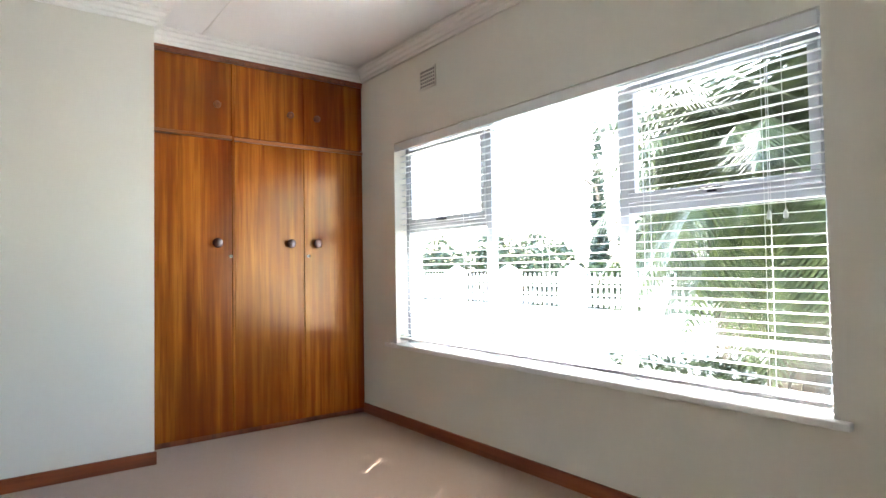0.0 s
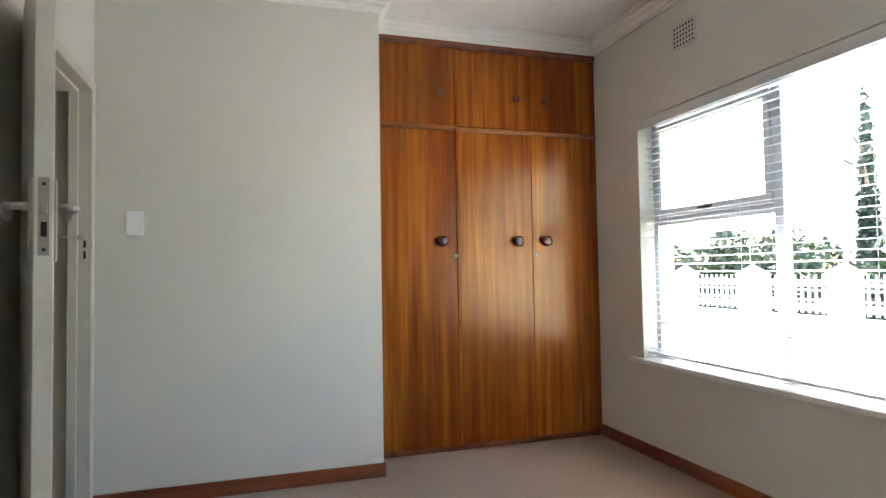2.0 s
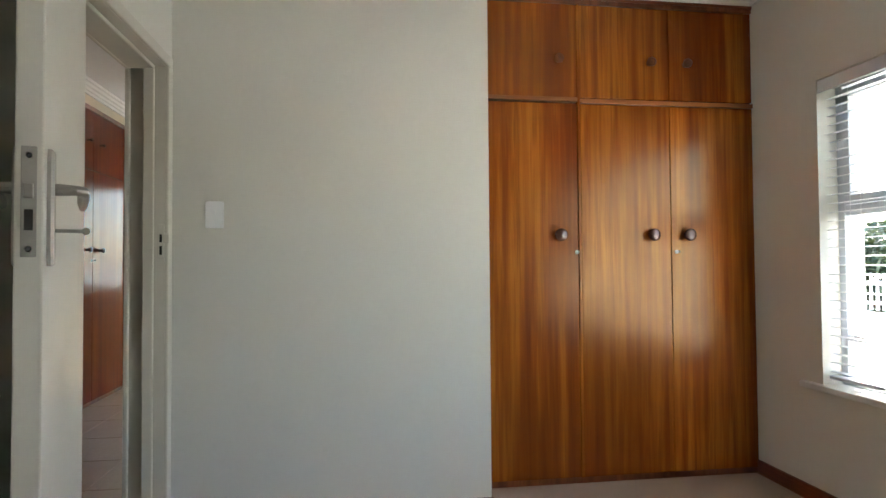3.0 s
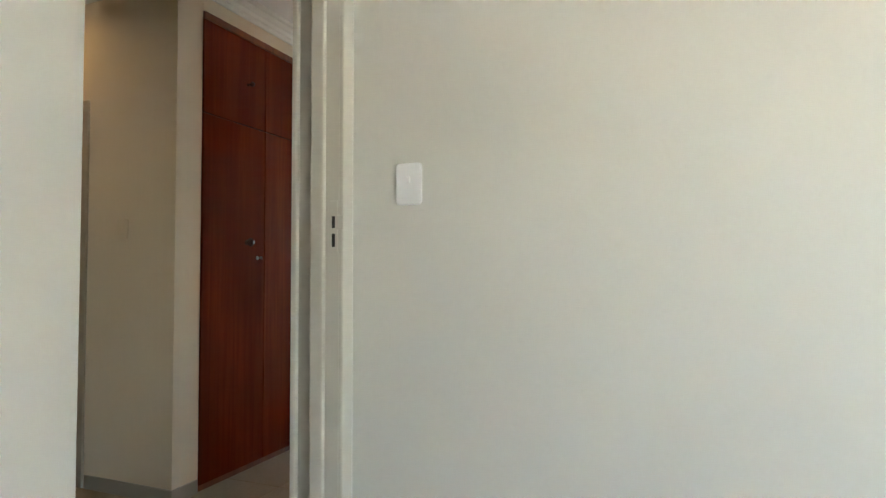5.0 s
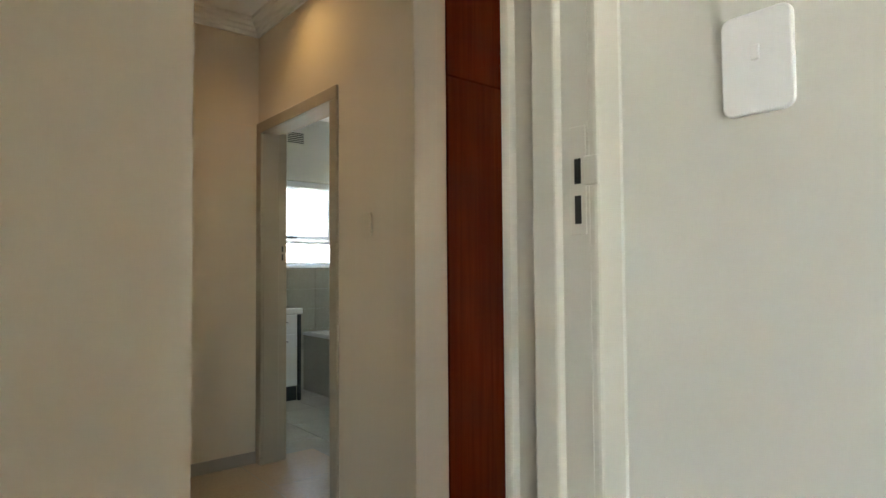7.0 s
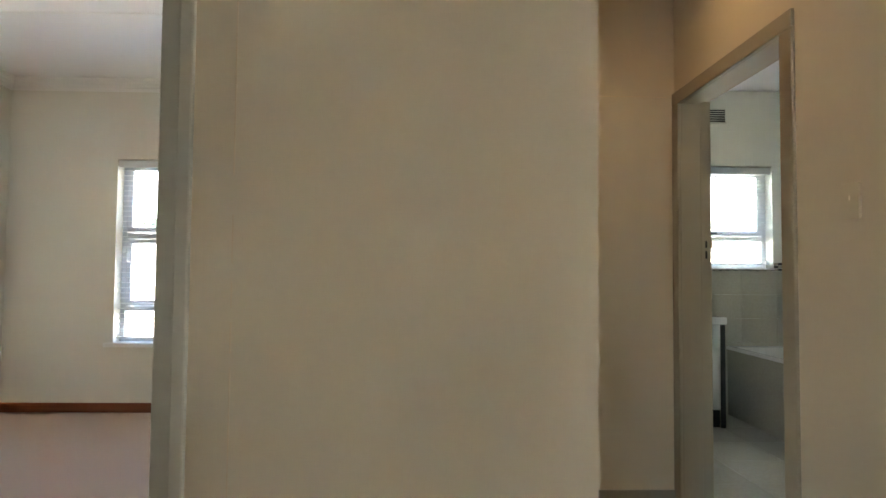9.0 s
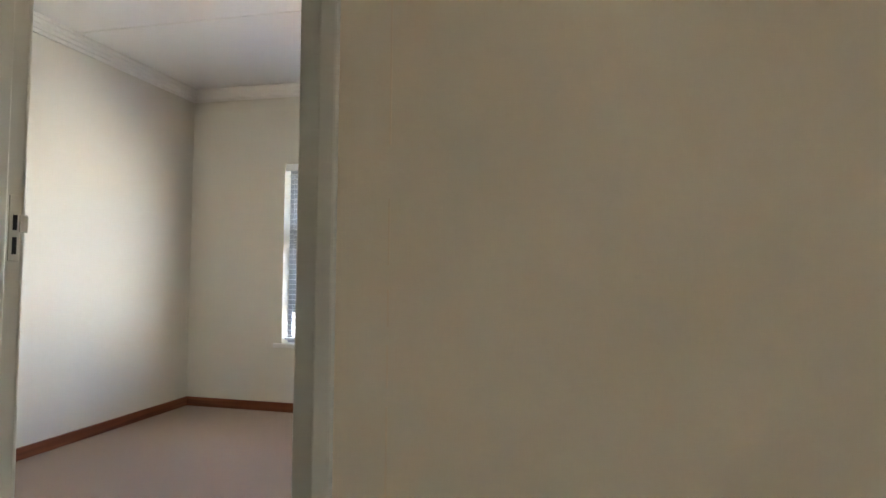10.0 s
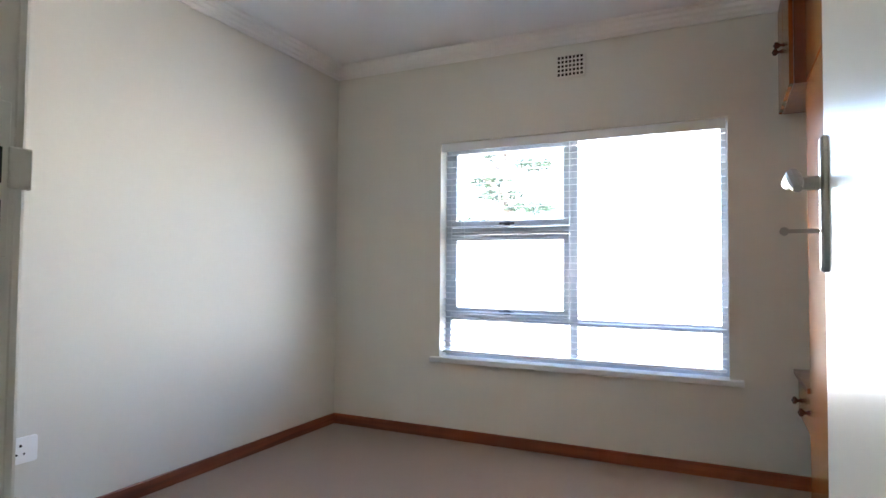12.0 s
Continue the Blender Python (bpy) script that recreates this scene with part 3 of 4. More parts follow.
def door_leaf(d, pin, ang, length, z_lock, height=2.018, plates=(0, 1)):
    """Flush leaf hung at pin, pointing along ang (degrees from east, anticlockwise); thickness lies to the left of it."""
    m = Matrix.Translation((pin[0], pin[1], 0)) @ Matrix.Rotation(radians(ang), 4, "Z")

    def put(bm):
        bmesh.ops.transform(bm, matrix=m, verts=bm.verts[:])
        return bm
    leaf = part("door_leaf", put(box_bm(0, length, 0, 0.04, 0.008, height, 0.003)), GLOSS, d, "cream gloss-painted flush door leaf standing open")
    lock = part("lock_case", put(box_bm(length - 0.001, length + 0.0015, 0.009, 0.031, z_lock - 0.105, z_lock + 0.075, 0.0007)), STEEL, leaf, "worn steel lock face plate")
    part("latch", put(box_bm(length, length + 0.009, 0.013, 0.027, z_lock - 0.010, z_lock + 0.014, 0.002)), NICKEL, lock)
    part("bolt_hole", put(box_bm(length, length + 0.0024, 0.014, 0.026, z_lock - 0.062, z_lock - 0.028)), BLACK, lock)
    for zz in (z_lock + 0.060, z_lock - 0.092):
        part("screw", put(lathe([(0.0045, 0), (0.004, 0.0014)], 10, None, Matrix.Translation((length + 0.0012, 0.02, zz)) @ Matrix.Rotation(radians(90), 4, "Y"))), DARKMETAL, lock)
    for side in plates:
        y = 0.04 if side else 0.0
        s = 1 if side else -1
        a = length - 0.058
        bm = bmesh.new()
        pts = [(-0.020, -0.070), (-0.012, -0.100), (0.012, -0.100), (0.020, -0.070), (0.020, 0.078), (0.012, 0.100), (-0.012, 0.100), (-0.020, 0.078)]
        rings = []
        for h, k in ((0.0, 1.0), (0.006, 1.0), (0.010, 0.72)):
            rings.append([bm.verts.new((a + px * k, y + s * h, z_lock - 0.020 + pz * (1 if k == 1 else 0.96))) for px, pz in pts])
        for p, q in zip(rings, rings[1:]):
            for k in range(8):
                bm.faces.new((p[k], p[(k + 1) % 8], q[(k + 1) % 8], q[k]))
        bm.faces.new(rings[-1])
        bm.faces.new(rings[0][::-1])
        pl = part("handle_plate", put(bm), NICKEL, leaf, "satin nickel back plate")
        zl = z_lock + 0.012
        path = [(a, y + s * 0.008, zl), (a, y + s * 0.040, zl), (a - 0.012, y + s * 0.050, zl), (a - 0.05, y + s * 0.050, zl - 0.001), (a - 0.082, y + s * 0.047, zl + 0.001), (a - 0.108, y + s * 0.044, zl - 0.012), (a - 0.120, y + s * 0.043, zl - 0.022)]
        part("lever", put(tube(path, [0.011, 0.009, 0.0095, 0.0085, 0.010, 0.0095, 0.006], 10)), NICKEL, pl, "curved satin nickel lever", True)
        if side:
            bm = box_bm(a - 0.0015, a + 0.0015, y + 0.008, y + 0.05, z_lock - 0.062, z_lock - 0.056)
            lathe([(0.0065, -0.001), (0.0065, 0.001)], 14, bm, Matrix.Translation((a, y + 0.056, z_lock - 0.059)) @ Matrix.Rotation(radians(90), 4, "Y"))
            part("key", put(bm), NICKEL, pl)
    for z in (0.25, 1.78):
        part("hinge", put(lathe([(0.006, -0.05), (0.006, 0.05)], 10, None, Matrix.Translation((0.0, -0.004, z)))), STEEL, leaf)
    return leaf


FD1 = on_x(0.0, -1)
door1 = door_frame("door_1", FD1, -0.87, -0.078, 0.155, 0.056, FRAMEP, "open cream flush door in a painted steel frame", setback=0.018)
strike(door1, FD1, -0.078, -1, 1.286, FRAMEP)
door_leaf(door1, (-0.018, -0.884), -70.3, 0.885, 1.288)
FD2 = on_x(HX0 - 0.15, 1)
door2 = door_frame("door_2", FD2, -1.915, -1.177, 0.15, 0.092, FRAMEP, "open cream flush bedroom door in a painted steel frame", setback=0.073)
strike(door2, FD2, -1.915, 1, 1.25, FRAMEP)
door_leaf(door2, (-1.575, -1.163), 176.9, 0.735, 1.278)
FD3 = on_y(0.85, -1)
door3 = door_frame("door_3", FD3, -2.998, -2.112, 0.15, 0.058, TAUPE, "taupe painted steel door frame of the bathroom doorway", outer=2.070)
strike(door3, FD3, -2.998, 1, 1.296, TAUPE)


# ---- bedroom one ----
def knob(parent, at, out, r, name="knob", wood=None):
    """Turned wooden knob with a metal button, standing out along a vector."""
    m = Matrix.Translation(at) @ Vector(out).to_track_quat("Z", "Y").to_matrix().to_4x4()
    k = part(name, lathe([(r * 0.62, 0.0), (r * 0.60, 0.004), (r * 0.36, 0.009), (r * 0.36, 0.018), (r * 0.80, 0.024), (r, 0.030), (r * 0.98, 0.036), (r * 0.80, 0.041), (r * 0.45, 0.043)], 22, None, m), wood or KNOB, parent, "turned brown wooden knob" if wood else "dark turned wooden knob", True)
    part("button", lathe([(r * 0.40, 0.042), (r * 0.36, 0.0452), (r * 0.15, 0.0465)], 16, None, m), wood or KNOB, k, "", True)


def keyhole(parent, at, out):
    m = Matrix.Translation(at) @ Vector(out).to_track_quat("Z", "Y").to_matrix().to_4x4()
    k = part("lock", lathe([(0.011, 0), (0.011, 0.003), (0.009, 0.004)], 14, None, m), NICKEL, parent, "", True)
    bm = lathe([(0.0022, 0.003), (0.0022, 0.022)], 8, None, m)
    lathe([(0.008, -0.001), (0.008, 0.001)], 12, bm, m @ Matrix.Translation((0, 0, 0.028)) @ Matrix.Rotation(radians(90), 4, "Y"))
    part("key", bm, NICKEL, k)


wr = thing("built_in_wardrobe", (2.22, 0.58, 0.0), "glossy orange-brown veneered built-in wardrobe with six closed doors", "wardrobe")
part("carcass", box_bm(1.437, RX - 0.002, WY + 0.022, 0.895, 0.03, 2.605), TRIMWOOD, wr)
part("plinth", box_bm(1.44, RX - 0.004, WY + 0.012, WY + 0.04, 0.0, 0.034), TRIMWOOD, wr, "dark wooden plinth")
part("top_rail", box_bm(1.437, RX - 0.002, WY - 0.008, WY + 0.022, 2.568, 2.607, 0.003), TRIMWOOD, wr)
part("top_moulding", box_bm(1.437, RX - 0.002, WY - 0.016, WY - 0.006, 2.590, 2.607, 0.004), RAILWOOD, wr)
part("stile", box_bm(1.986, 2.002, WY - 0.004, WY + 0.02, 0.034, 2.568, 0.002), VENEER, wr)
part("middle_rail", box_bm(1.44, 1.986, WY - 0.010, WY + 0.02, 2.036, 2.060, 0.003), RAILWOOD, wr)
part("middle_rail", box_bm(2.002, RX - 0.003, WY - 0.010, WY + 0.02, 2.030, 2.054, 0.003), RAILWOOD, wr)
for x0, x1, kx, key in ((1.442, 1.984, 1.879, 1.975), (2.004, 2.5135, 2.402, None), (2.5165, RX - 0.005, 2.611, 2.545)):
    dr = part("door", box_bm(x0, x1, WY, WY + 0.02, 0.036, 2.028, 0.002), VENEER, wr)
    knob(dr, (kx, WY, 1.32), (0, -1, 0), 0.034)
    if key:
        keyhole(dr, (key, WY, 1.228), (0, -1, 0))
    up = part("upper_door", box_bm(x0, x1, WY, WY + 0.02, 2.062, 2.566, 0.002), VENEER, wr)
    knob(up, (kx, WY, 2.262), (0, -1, 0), 0.025, wood=TRIMWOOD)


def airbrick(name, f, u0, u1, z0, z1, cols, rows, material, label, louvre=False):
    v = thing(name, f((u0 + u1) / 2, 0, z0), label, "air vent")
    bm = fbox(f, u0, u1, -0.006, 0.003, z0, z0 + 0.014, 0.002)
    fbox(f, u0, u1, -0.006, 0.003, z1 - 0.014, z1, 0.002, bm)
    fbox(f, u0, u0 + 0.014, -0.006, 0.003, z0, z1, 0.002, bm)
    fbox(f, u1 - 0.014, u1, -0.006, 0.003, z0, z1, 0.002, bm)
    part("frame", bm, material, v)
    # Black sheet behind the grid paints the shade of its openings.
    part("dark_opening", fbox(f, u0 + 0.005, u1 - 0.005, -0.0015, 0.001, z0 + 0.005, z1 - 0.005), BLACK, v)
    du, dz = (u1 - u0 - 0.02) / cols, (z1 - z0 - 0.02) / rows
    for k in range(1, rows):
        z = z0 + 0.01 + k * dz
        part("slat", fbox(f, u0 + 0.008, u1 - 0.008, -0.005, 0.001, z - dz * 0.18, z + dz * 0.18), material, v)
    if not louvre:
        for k in range(1, cols):
            u = u0 + 0.01 + k * du
            part("bar", fbox(f, u - du * 0.18, u + du * 0.18, -0.0045, 0.001, z0 + 0.008, z1 - 0.008), material, v)
    return v


BRICKP = painted("vent_paint", (0.76, 0.74, 0.68), 0.6)
airbrick("air_vent", F1, -0.712, -0.525, 2.345, 2.487, 7, 5, BRICKP, "painted grid air vent set high in the bedroom wall")


def rounded(bm):
    """Rounds a plate's four corners generously and its rim slightly."""
    short = sorted(bm.edges, key=lambda e: e.calc_length())[:4]
    bmesh.ops.bevel(bm, geom=short, offset=0.012, segments=5, profile=0.5, affect="EDGES")
    bmesh.ops.bevel(bm, geom=bm.edges[:], offset=0.0025, segments=2, profile=0.5, affect="EDGES")
    return bm


def plate(name, f, u0, u1, z0, z1, material, label, category, rockers=True):
    s = thing(name, f((u0 + u1) / 2, 0, z0), label, category)
    part("plate", rounded(fbox(f, u0, u1, -0.010, 0.0, z0, z1)), material, s)
    if rockers:
        c, z = (u0 + u1) / 2, (z0 + z1) / 2
        part("rocker", fbox(f, c - 0.005, c + 0.005, -0.0125, -0.008, z + 0.002, z + 0.020, 0.0015), material, s)
    return s


plate("light_switch", on_y(0, 1), 0.146, 0.226, 1.335, 1.455, PLASTIC, "white plastic light switch on the bedroom wall", "light switch")
plate("light_switch", on_y(0.70, 1), -1.832, -1.752, 1.31, 1.42, IVORY, "cream light switch on the hall wall", "light switch")
so = plate("wall_socket", on_y(R2S, -1), -2.80, -2.66, 0.33, 0.44, PLASTIC, "white three-pin wall socket above the skirting", "socket", False)
for u, z, r in ((-2.73, 0.405, 0.006), (-2.745, 0.37, 0.0045), (-2.715, 0.37, 0.0045)):
    part("pin_hole", lathe([(r, 0), (r, 0.002)], 10, None, Matrix.Translation((u, R2S + 0.0095, z)) @ Matrix.Rotation(radians(-90), 4, "X")), BLACK, so)

# ---- hall ----
hc = thing("hall_cupboard", (-1.68, 2.1, 0.0), "dark red-brown veneered built-in hall cupboard with closed doors", "cupboard")
CX = -1.43
part("carcass", box_bm(-1.88, CX - 0.022, 0.872, 3.335, 0.03, 2.53), TRIMWOOD, hc)
part("plinth", box_bm(CX - 0.05, CX - 0.012, 0.872, 3.335, 0.0, 0.032), TRIMWOOD, hc)
part("top_rail", box_bm(CX - 0.022, CX + 0.006, 0.872, 3.335, 2.492, 2.53, 0.003), TRIMWOOD, hc)
part("end_post", box_bm(CX - 0.022, CX + 0.008, 3.300, 3.338, 0.03, 2.492, 0.003), RAILWOOD, hc)
for y0, y1, ky, key in ((0.875, 1.372, 1.215, 1.31), (1.377, 1.955, 1.872, None), (1.961, 2.643, 2.528, 2.625), (2.648, 3.298, 2.772, None)):
    dr = part("door", box_bm(CX - 0.02, CX, y0, y1, 0.034, 1.985, 0.002), REDWOOD, hc)
    knob(dr, (CX, ky, 1.31), (1, 0, 0), 0.025)
    if key:
        keyhole(dr, (CX, key, 1.222), (1, 0, 0))
    up = part("upper_door", box_bm(CX - 0.02, CX, y0, y1, 1.992, 2.490, 0.002), REDWOOD, hc)
    knob(up, (CX, ky, 2.23), (1, 0, 0), 0.014)
solid("wall_above_hall_cupboard", box_bm(-1.6, -1.434, 0.868, 3.44, 2.532, H), HALLPAINT)


def downlight(at, label):
    d = thing("downlight", at, label, "ceiling light")
    x, y, z = at
    part("ring", lathe([(0.032, -0.004), (0.046, -0.004), (0.046, -0.001), (0.032, -0.0005)], 24, None, Matrix.Translation(at)), WHITE, d, "", True)
    part("lamp", lathe([(0.030, -0.0015), (0.001, -0.003)], 20, None, Matrix.Translation(at)), lit("warm_lamp_face", (1.0, 0.72, 0.38), 3), d, "glowing warm lamp")
    return d


downlight((-2.30, 0.40, H), "small recessed warm downlight in the hall ceiling")
spot("hall_downlight", (-2.30, 0.40, H - 0.02), (-2.27, 0.60, 0), 0.29, 150, (1.0, 0.66, 0.30), 1.0)

# ---- second bedroom ----
airbrick("air_vent", F2, -2.283, -2.093, 2.395, 2.55, 7, 5, BRICKP, "painted grid air vent above the second bedroom window")
cl = thing("ceiling_lamp", (-3.22, -2.56, H), "round white glass ceiling lamp", "ceiling light")
part("base_ring", lathe([(0.138, -0.026), (0.142, -0.013), (0.142, 0.0)], 32, None, Matrix.Translation((-3.22, -2.56, H))), WHITE, cl, "", True)
part("shade", lathe([(0.012, -0.072), (0.055, -0.068), (0.10, -0.052), (0.126, -0.030), (0.130, -0.024)], 32, None, Matrix.Translation((-3.22, -2.56, H))), lit("opal_glass", (1.0, 0.95, 0.88), 0.6), cl, "glowing opal glass shade", True)

FY = -0.965
tc = thing("tall_cupboard", (-3.6, -0.7, 0.0), "tall orange-brown wooden built-in cupboard by the bedroom wall", "cupboard")
part("side_panel", box_bm(-4.35, -4.33, FY + 0.018, R2N - 0.003, 0.0, 2.60, 0.002), VENEER, tc)
part("carcass", box_bm(-4.328, -2.7, FY + 0.03, R2N - 0.003, 0.03, 2.60), TRIMWOOD, tc)
for x0, x1, kx in ((-4.348, -3.80, -3.87), (-3.795, -3.25, -3.72), (-3.245, -2.70, -2.78)):
    dr = part("door", box_bm(x0, x1, FY, FY + 0.018, 0.036, 2.02, 0.002), VENEER, tc)
    part("upper_door", box_bm(x0, x1, FY, FY + 0.018, 2.03, 2.598, 0.002), VENEER, tc)
part("plinth", box_bm(-4.33, -2.7, FY + 0.01, FY + 0.028, 0.0, 0.034), TRIMWOOD, tc)
UY = -1.03
uc = thing("upper_cabinet", (-4.65, -0.7, 2.03), "brown wooden upper cabinet with two small knobs", "cabinet")
part("body", box_bm(R2X + 0.002, -4.352, UY + 0.02, R2N - 0.003, 2.03, 2.60, 0.002), TRIMWOOD, uc)
for x0, x1, kx in ((R2X + 0.004, -4.655, -4.70), (-4.65, -4.354, -4.60)):
    dr = part("door", box_bm(x0, x1, UY, UY + 0.018, 2.032, 2.598, 0.002), VENEER, uc)
    knob(dr, (kx, UY, 2.30), (0, -1, 0), 0.018)
dd = thing("dressing_drawer", (-4.65, -0.7, 0.47), "wall-hung brown wooden dressing shelf with drawers", "drawer unit")
part("top", box_bm(R2X + 0.002, -4.352, FY - 0.01, R2N - 0.003, 0.615, 0.64, 0.003), TRIMWOOD, dd)
part("body", box_bm(R2X + 0.002, -4.352, FY + 0.03, R2N - 0.003, 0.40, 0.613), TRIMWOOD, dd)
for x0, x1 in ((R2X + 0.006, -4.655), (-4.65, -4.356)):
    dr = part("drawer_front", box_bm(x0, x1, FY + 0.012, FY + 0.03, 0.405, 0.608, 0.002), VENEER, dd)
    knob(dr, ((x0 + x1) / 2, FY + 0.012, 0.50), (0, -1, 0), 0.02)

# ---- bathroom ----
airbrick("air_vent", F2, 1.745, 1.945, 2.42, 2.55, 1, 6, BATHPAINT, "louvred air vent above the bathroom window", True)
bt = thing("bathtub", (-4.2, 2.3, 0.0), "white bathtub behind a grey tiled front panel", "bathtub")
part("front_panel", box_bm(R2X + 0.012, -2.9, 1.925, 1.955, 0.0, 0.535), GREYTILE, bt, "grey tiled front panel")
bm = bmesh.new()
rings = []
for inset, z in ((0.0, 0.535), (0.0, 0.558), (0.012, 0.562), (0.055, 0.556), (0.075, 0.50), (0.13, 0.18), (0.18, 0.16)):
    x0, x1, y0, y1 = R2X + 0.014 + inset, -2.9 - inset, 1.915 + inset, 2.685 - inset
    rings.append([bm.verts.new((x0, y0, z)), bm.verts.new((x1, y0, z)), bm.verts.new((x1, y1, z)), bm.verts.new((x0, y1, z))])
for a, b in zip(rings, rings[1:]):
    for k in range(4):
        bm.faces.new((a[k], a[(k + 1) % 4], b[(k + 1) % 4], b[k]))
bm.faces.new(rings[-1])
part("tub", bm, CERAMIC, bt, "glossy white tub")
part("tap", tube([(R2X + 0.013, 2.42, 0.72), (-4.86, 2.42, 0.72), (-4.84, 2.42, 0.69)], [0.013, 0.013, 0.011], 10), MIRRORISH, bt, "chrome bath tap", True)
va = thing("vanity_unit", (-4.72, 1.4, 0.0), "white bathroom vanity with drawers on dark legs", "vanity")
VX, VY0, VY1 = -4.50, 1.04, 1.685
part("body", box_bm(R2X + 0.014, VX - 0.018, VY0, VY1, 0.13, 0.77, 0.003), WHITE, va)
for z0, z1 in ((0.135, 0.595), (0.605, 0.765)):
    fr = part("drawer_front", box_bm(VX - 0.016, VX, VY0 + 0.004, VY1 - 0.035, z0, z1, 0.003), WHITE, va)
    part("handle", box_bm(VX, VX + 0.012, 1.42, 1.56, z1 - 0.065, z1 - 0.058, 0.002), DARKMETAL, fr)
part("corner_strip", box_bm(VX - 0.016, VX + 0.002, VY1 - 0.03, VY1 + 0.002, 0.0, 0.77, 0.002), DARKMETAL, va, "dark metal corner leg")
part("leg", box_bm(VX - 0.02, VX, VY0, VY0 + 0.03, 0.0, 0.13, 0.002), DARKMETAL, va)
part("toe_board", box_bm(-4.9, VX - 0.03, VY0 + 0.03, VY1 - 0.03, 0.0, 0.13), DARKMETAL, va)
bm = box_bm(R2X + 0.014, VX + 0.02, VY0 - 0.01, VY1 + 0.012, 0.772, 0.83, 0.012)
part("basin", bm, CERAMIC, va, "white ceramic basin top")
sd = thing("soap_dish", (R2X + 0.06, 2.45, 0.745), "small mosaic soap shelf on the tiled wall", "soap dish")
part("shelf", box_bm(R2X + 0.012, R2X + 0.11, 2.38, 2.56, 0.75, 0.79, 0.006), MOSAIC_L, sd)

# ---- outdoors ----
bm = bmesh.new()
bmesh.ops.create_grid(bm, x_segments=2, y_segments=2, size=400, matrix=Matrix.Translation((0, 0, -0.45)))
solid("ground", bm, PAVING)
bm = bmesh.new()
for k in range(40):
    a0, a1 = k * math.tau / 40, (k + 1) * math.tau / 40
    c = Vector((6.6, -1.0, -0.446))
    r0 = 1.6 + 0.25 * math.sin(3 * a0) + 0.15 * math.cos(5 * a0)
    r1 = 1.6 + 0.25 * math.sin(3 * a1) + 0.15 * math.cos(5 * a1)
    bm.faces.new([bm.verts.new(p) for p in (c, c + Vector((r0 * math.cos(a0), 1.5 * r0 * math.sin(a0), 0)), c + Vector((r1 * math.cos(a1), 1.5 * r1 * math.sin(a1), 0)))])
solid("ground_bed", bm, LAWN)
solid("wall_house_base", box_bm(R2X - 0.23, RX + 0.23, RS - 0.14, 4.7, -0.45, -0.085), OUTWALL)
solid("wall_boundary_east", box_bm(9.0, 9.2, -9, 14, -0.45, 0.34, 0.01), OUTWALL, "low white plastered boundary wall", "wall")
# Assumed wall, added as a sunlit white backdrop for the second bedroom window.
solid("wall_bright_backdrop_west", box_bm(-9.6, -9.4, -12, 12, -0.45, 1.75, 0.01), OUTWALL, "assumed white plastered wall added to keep the view bright", "wall")


def pillar(y):
    p = thing("gate_pillar", (9.1, y, 0.30), "white plastered pillar with a pointed cap", "pillar", "boundary pillars")
    part("shaft", box_bm(8.93, 9.27, y - 0.17, y + 0.17, -0.45, 0.98, 0.012), OUTWALL, p)
    bm = bmesh.new()
    b = [bm.verts.new((9.10 + sx * 0.21, y + sy * 0.21, 0.98)) for sx, sy in ((-1, -1), (1, -1), (1, 1), (-1, 1))]
    t = bm.verts.new((9.10, y, 1.17))
    bm.faces.new(b[::-1])
    for k in range(4):
        bm.faces.new((b[k], b[(k + 1) % 4], t))
    part("cap", bm, OUTWALL, p, "pointed cap")


PY = [-5.1, -3.4, -1.7, 0.0, 1.65, 3.32, 5.03, 6.75, 8.5, 10.2]
for y in PY:
    pillar(y)
bm = box_bm(9.085, 9.115, -0.022, 0.022, 0.38, 0.98)
tip = [v for v in bm.verts if v.co.z > 0.9]
for v in tip:
    v.co.y *= 0.3
PICKET = mesh_of("picket", bm, FENCEM)
for a, b in zip(PY, PY[1:]):
    fp = thing("fence_panel", (9.1, (a + b) / 2, 0.34), "white picket fence panel on the low wall", "fence", "fence panels")
    a, b = a + 0.172, b - 0.172
    for z in (0.47, 0.80):
        part("rail", box_bm(9.11, 9.14, a, b, z, z + 0.05), FENCEM, fp)
    n = max(2, int((b - a) / 0.115))
    for k in range(n):
        p = new("picket", PICKET)
        p.parent = fp
        p.location = (-9.1, a + (k + 0.5) * (b - a) / n - (fp.location.y), -0.34)


def leaves(name, parent, material, blobs, count, size, seed, droop=0.0):
    """Many small leaf blades scattered through rough ellipsoids."""
    rng = np.random.default_rng(seed)
    verts, faces = [], []
    w = np.array([b[1][0] * b[1][1] * b[1][2] for b in blobs])
    pick = rng.choice(len(blobs), count, p=w / w.sum())
    for k in pick:
        c, r = blobs[k]
        d = rng.normal(size=3)
        d /= np.linalg.norm(d)
        q = np.array(c) + d * np.array(r) * (0.45 + 0.6 * rng.random() ** 0.5)
        u = rng.normal(size=3)
        u[2] -= droop
        u /= np.linalg.norm(u)
        v = np.cross(u, rng.normal(size=3))
        v /= max(np.linalg.norm(v), 1e-6)
        s = size * (0.6 + 0.8 * rng.random())
        i = len(verts)
        verts += [tuple(q - u * s), tuple(q + v * s * 0.4), tuple(q + u * s), tuple(q - v * s * 0.4)]
        faces.append((i, i + 1, i + 2, i + 3))
    o = base_of(parent)
    me = bpy.data.meshes.new(name)
    me.from_pydata([(a - o.x, b - o.y, c - o.z) for a, b, c in verts], [], faces)
    me.materials.append(material)
    ob = new(name, me)
    ob.parent = parent
    return ob


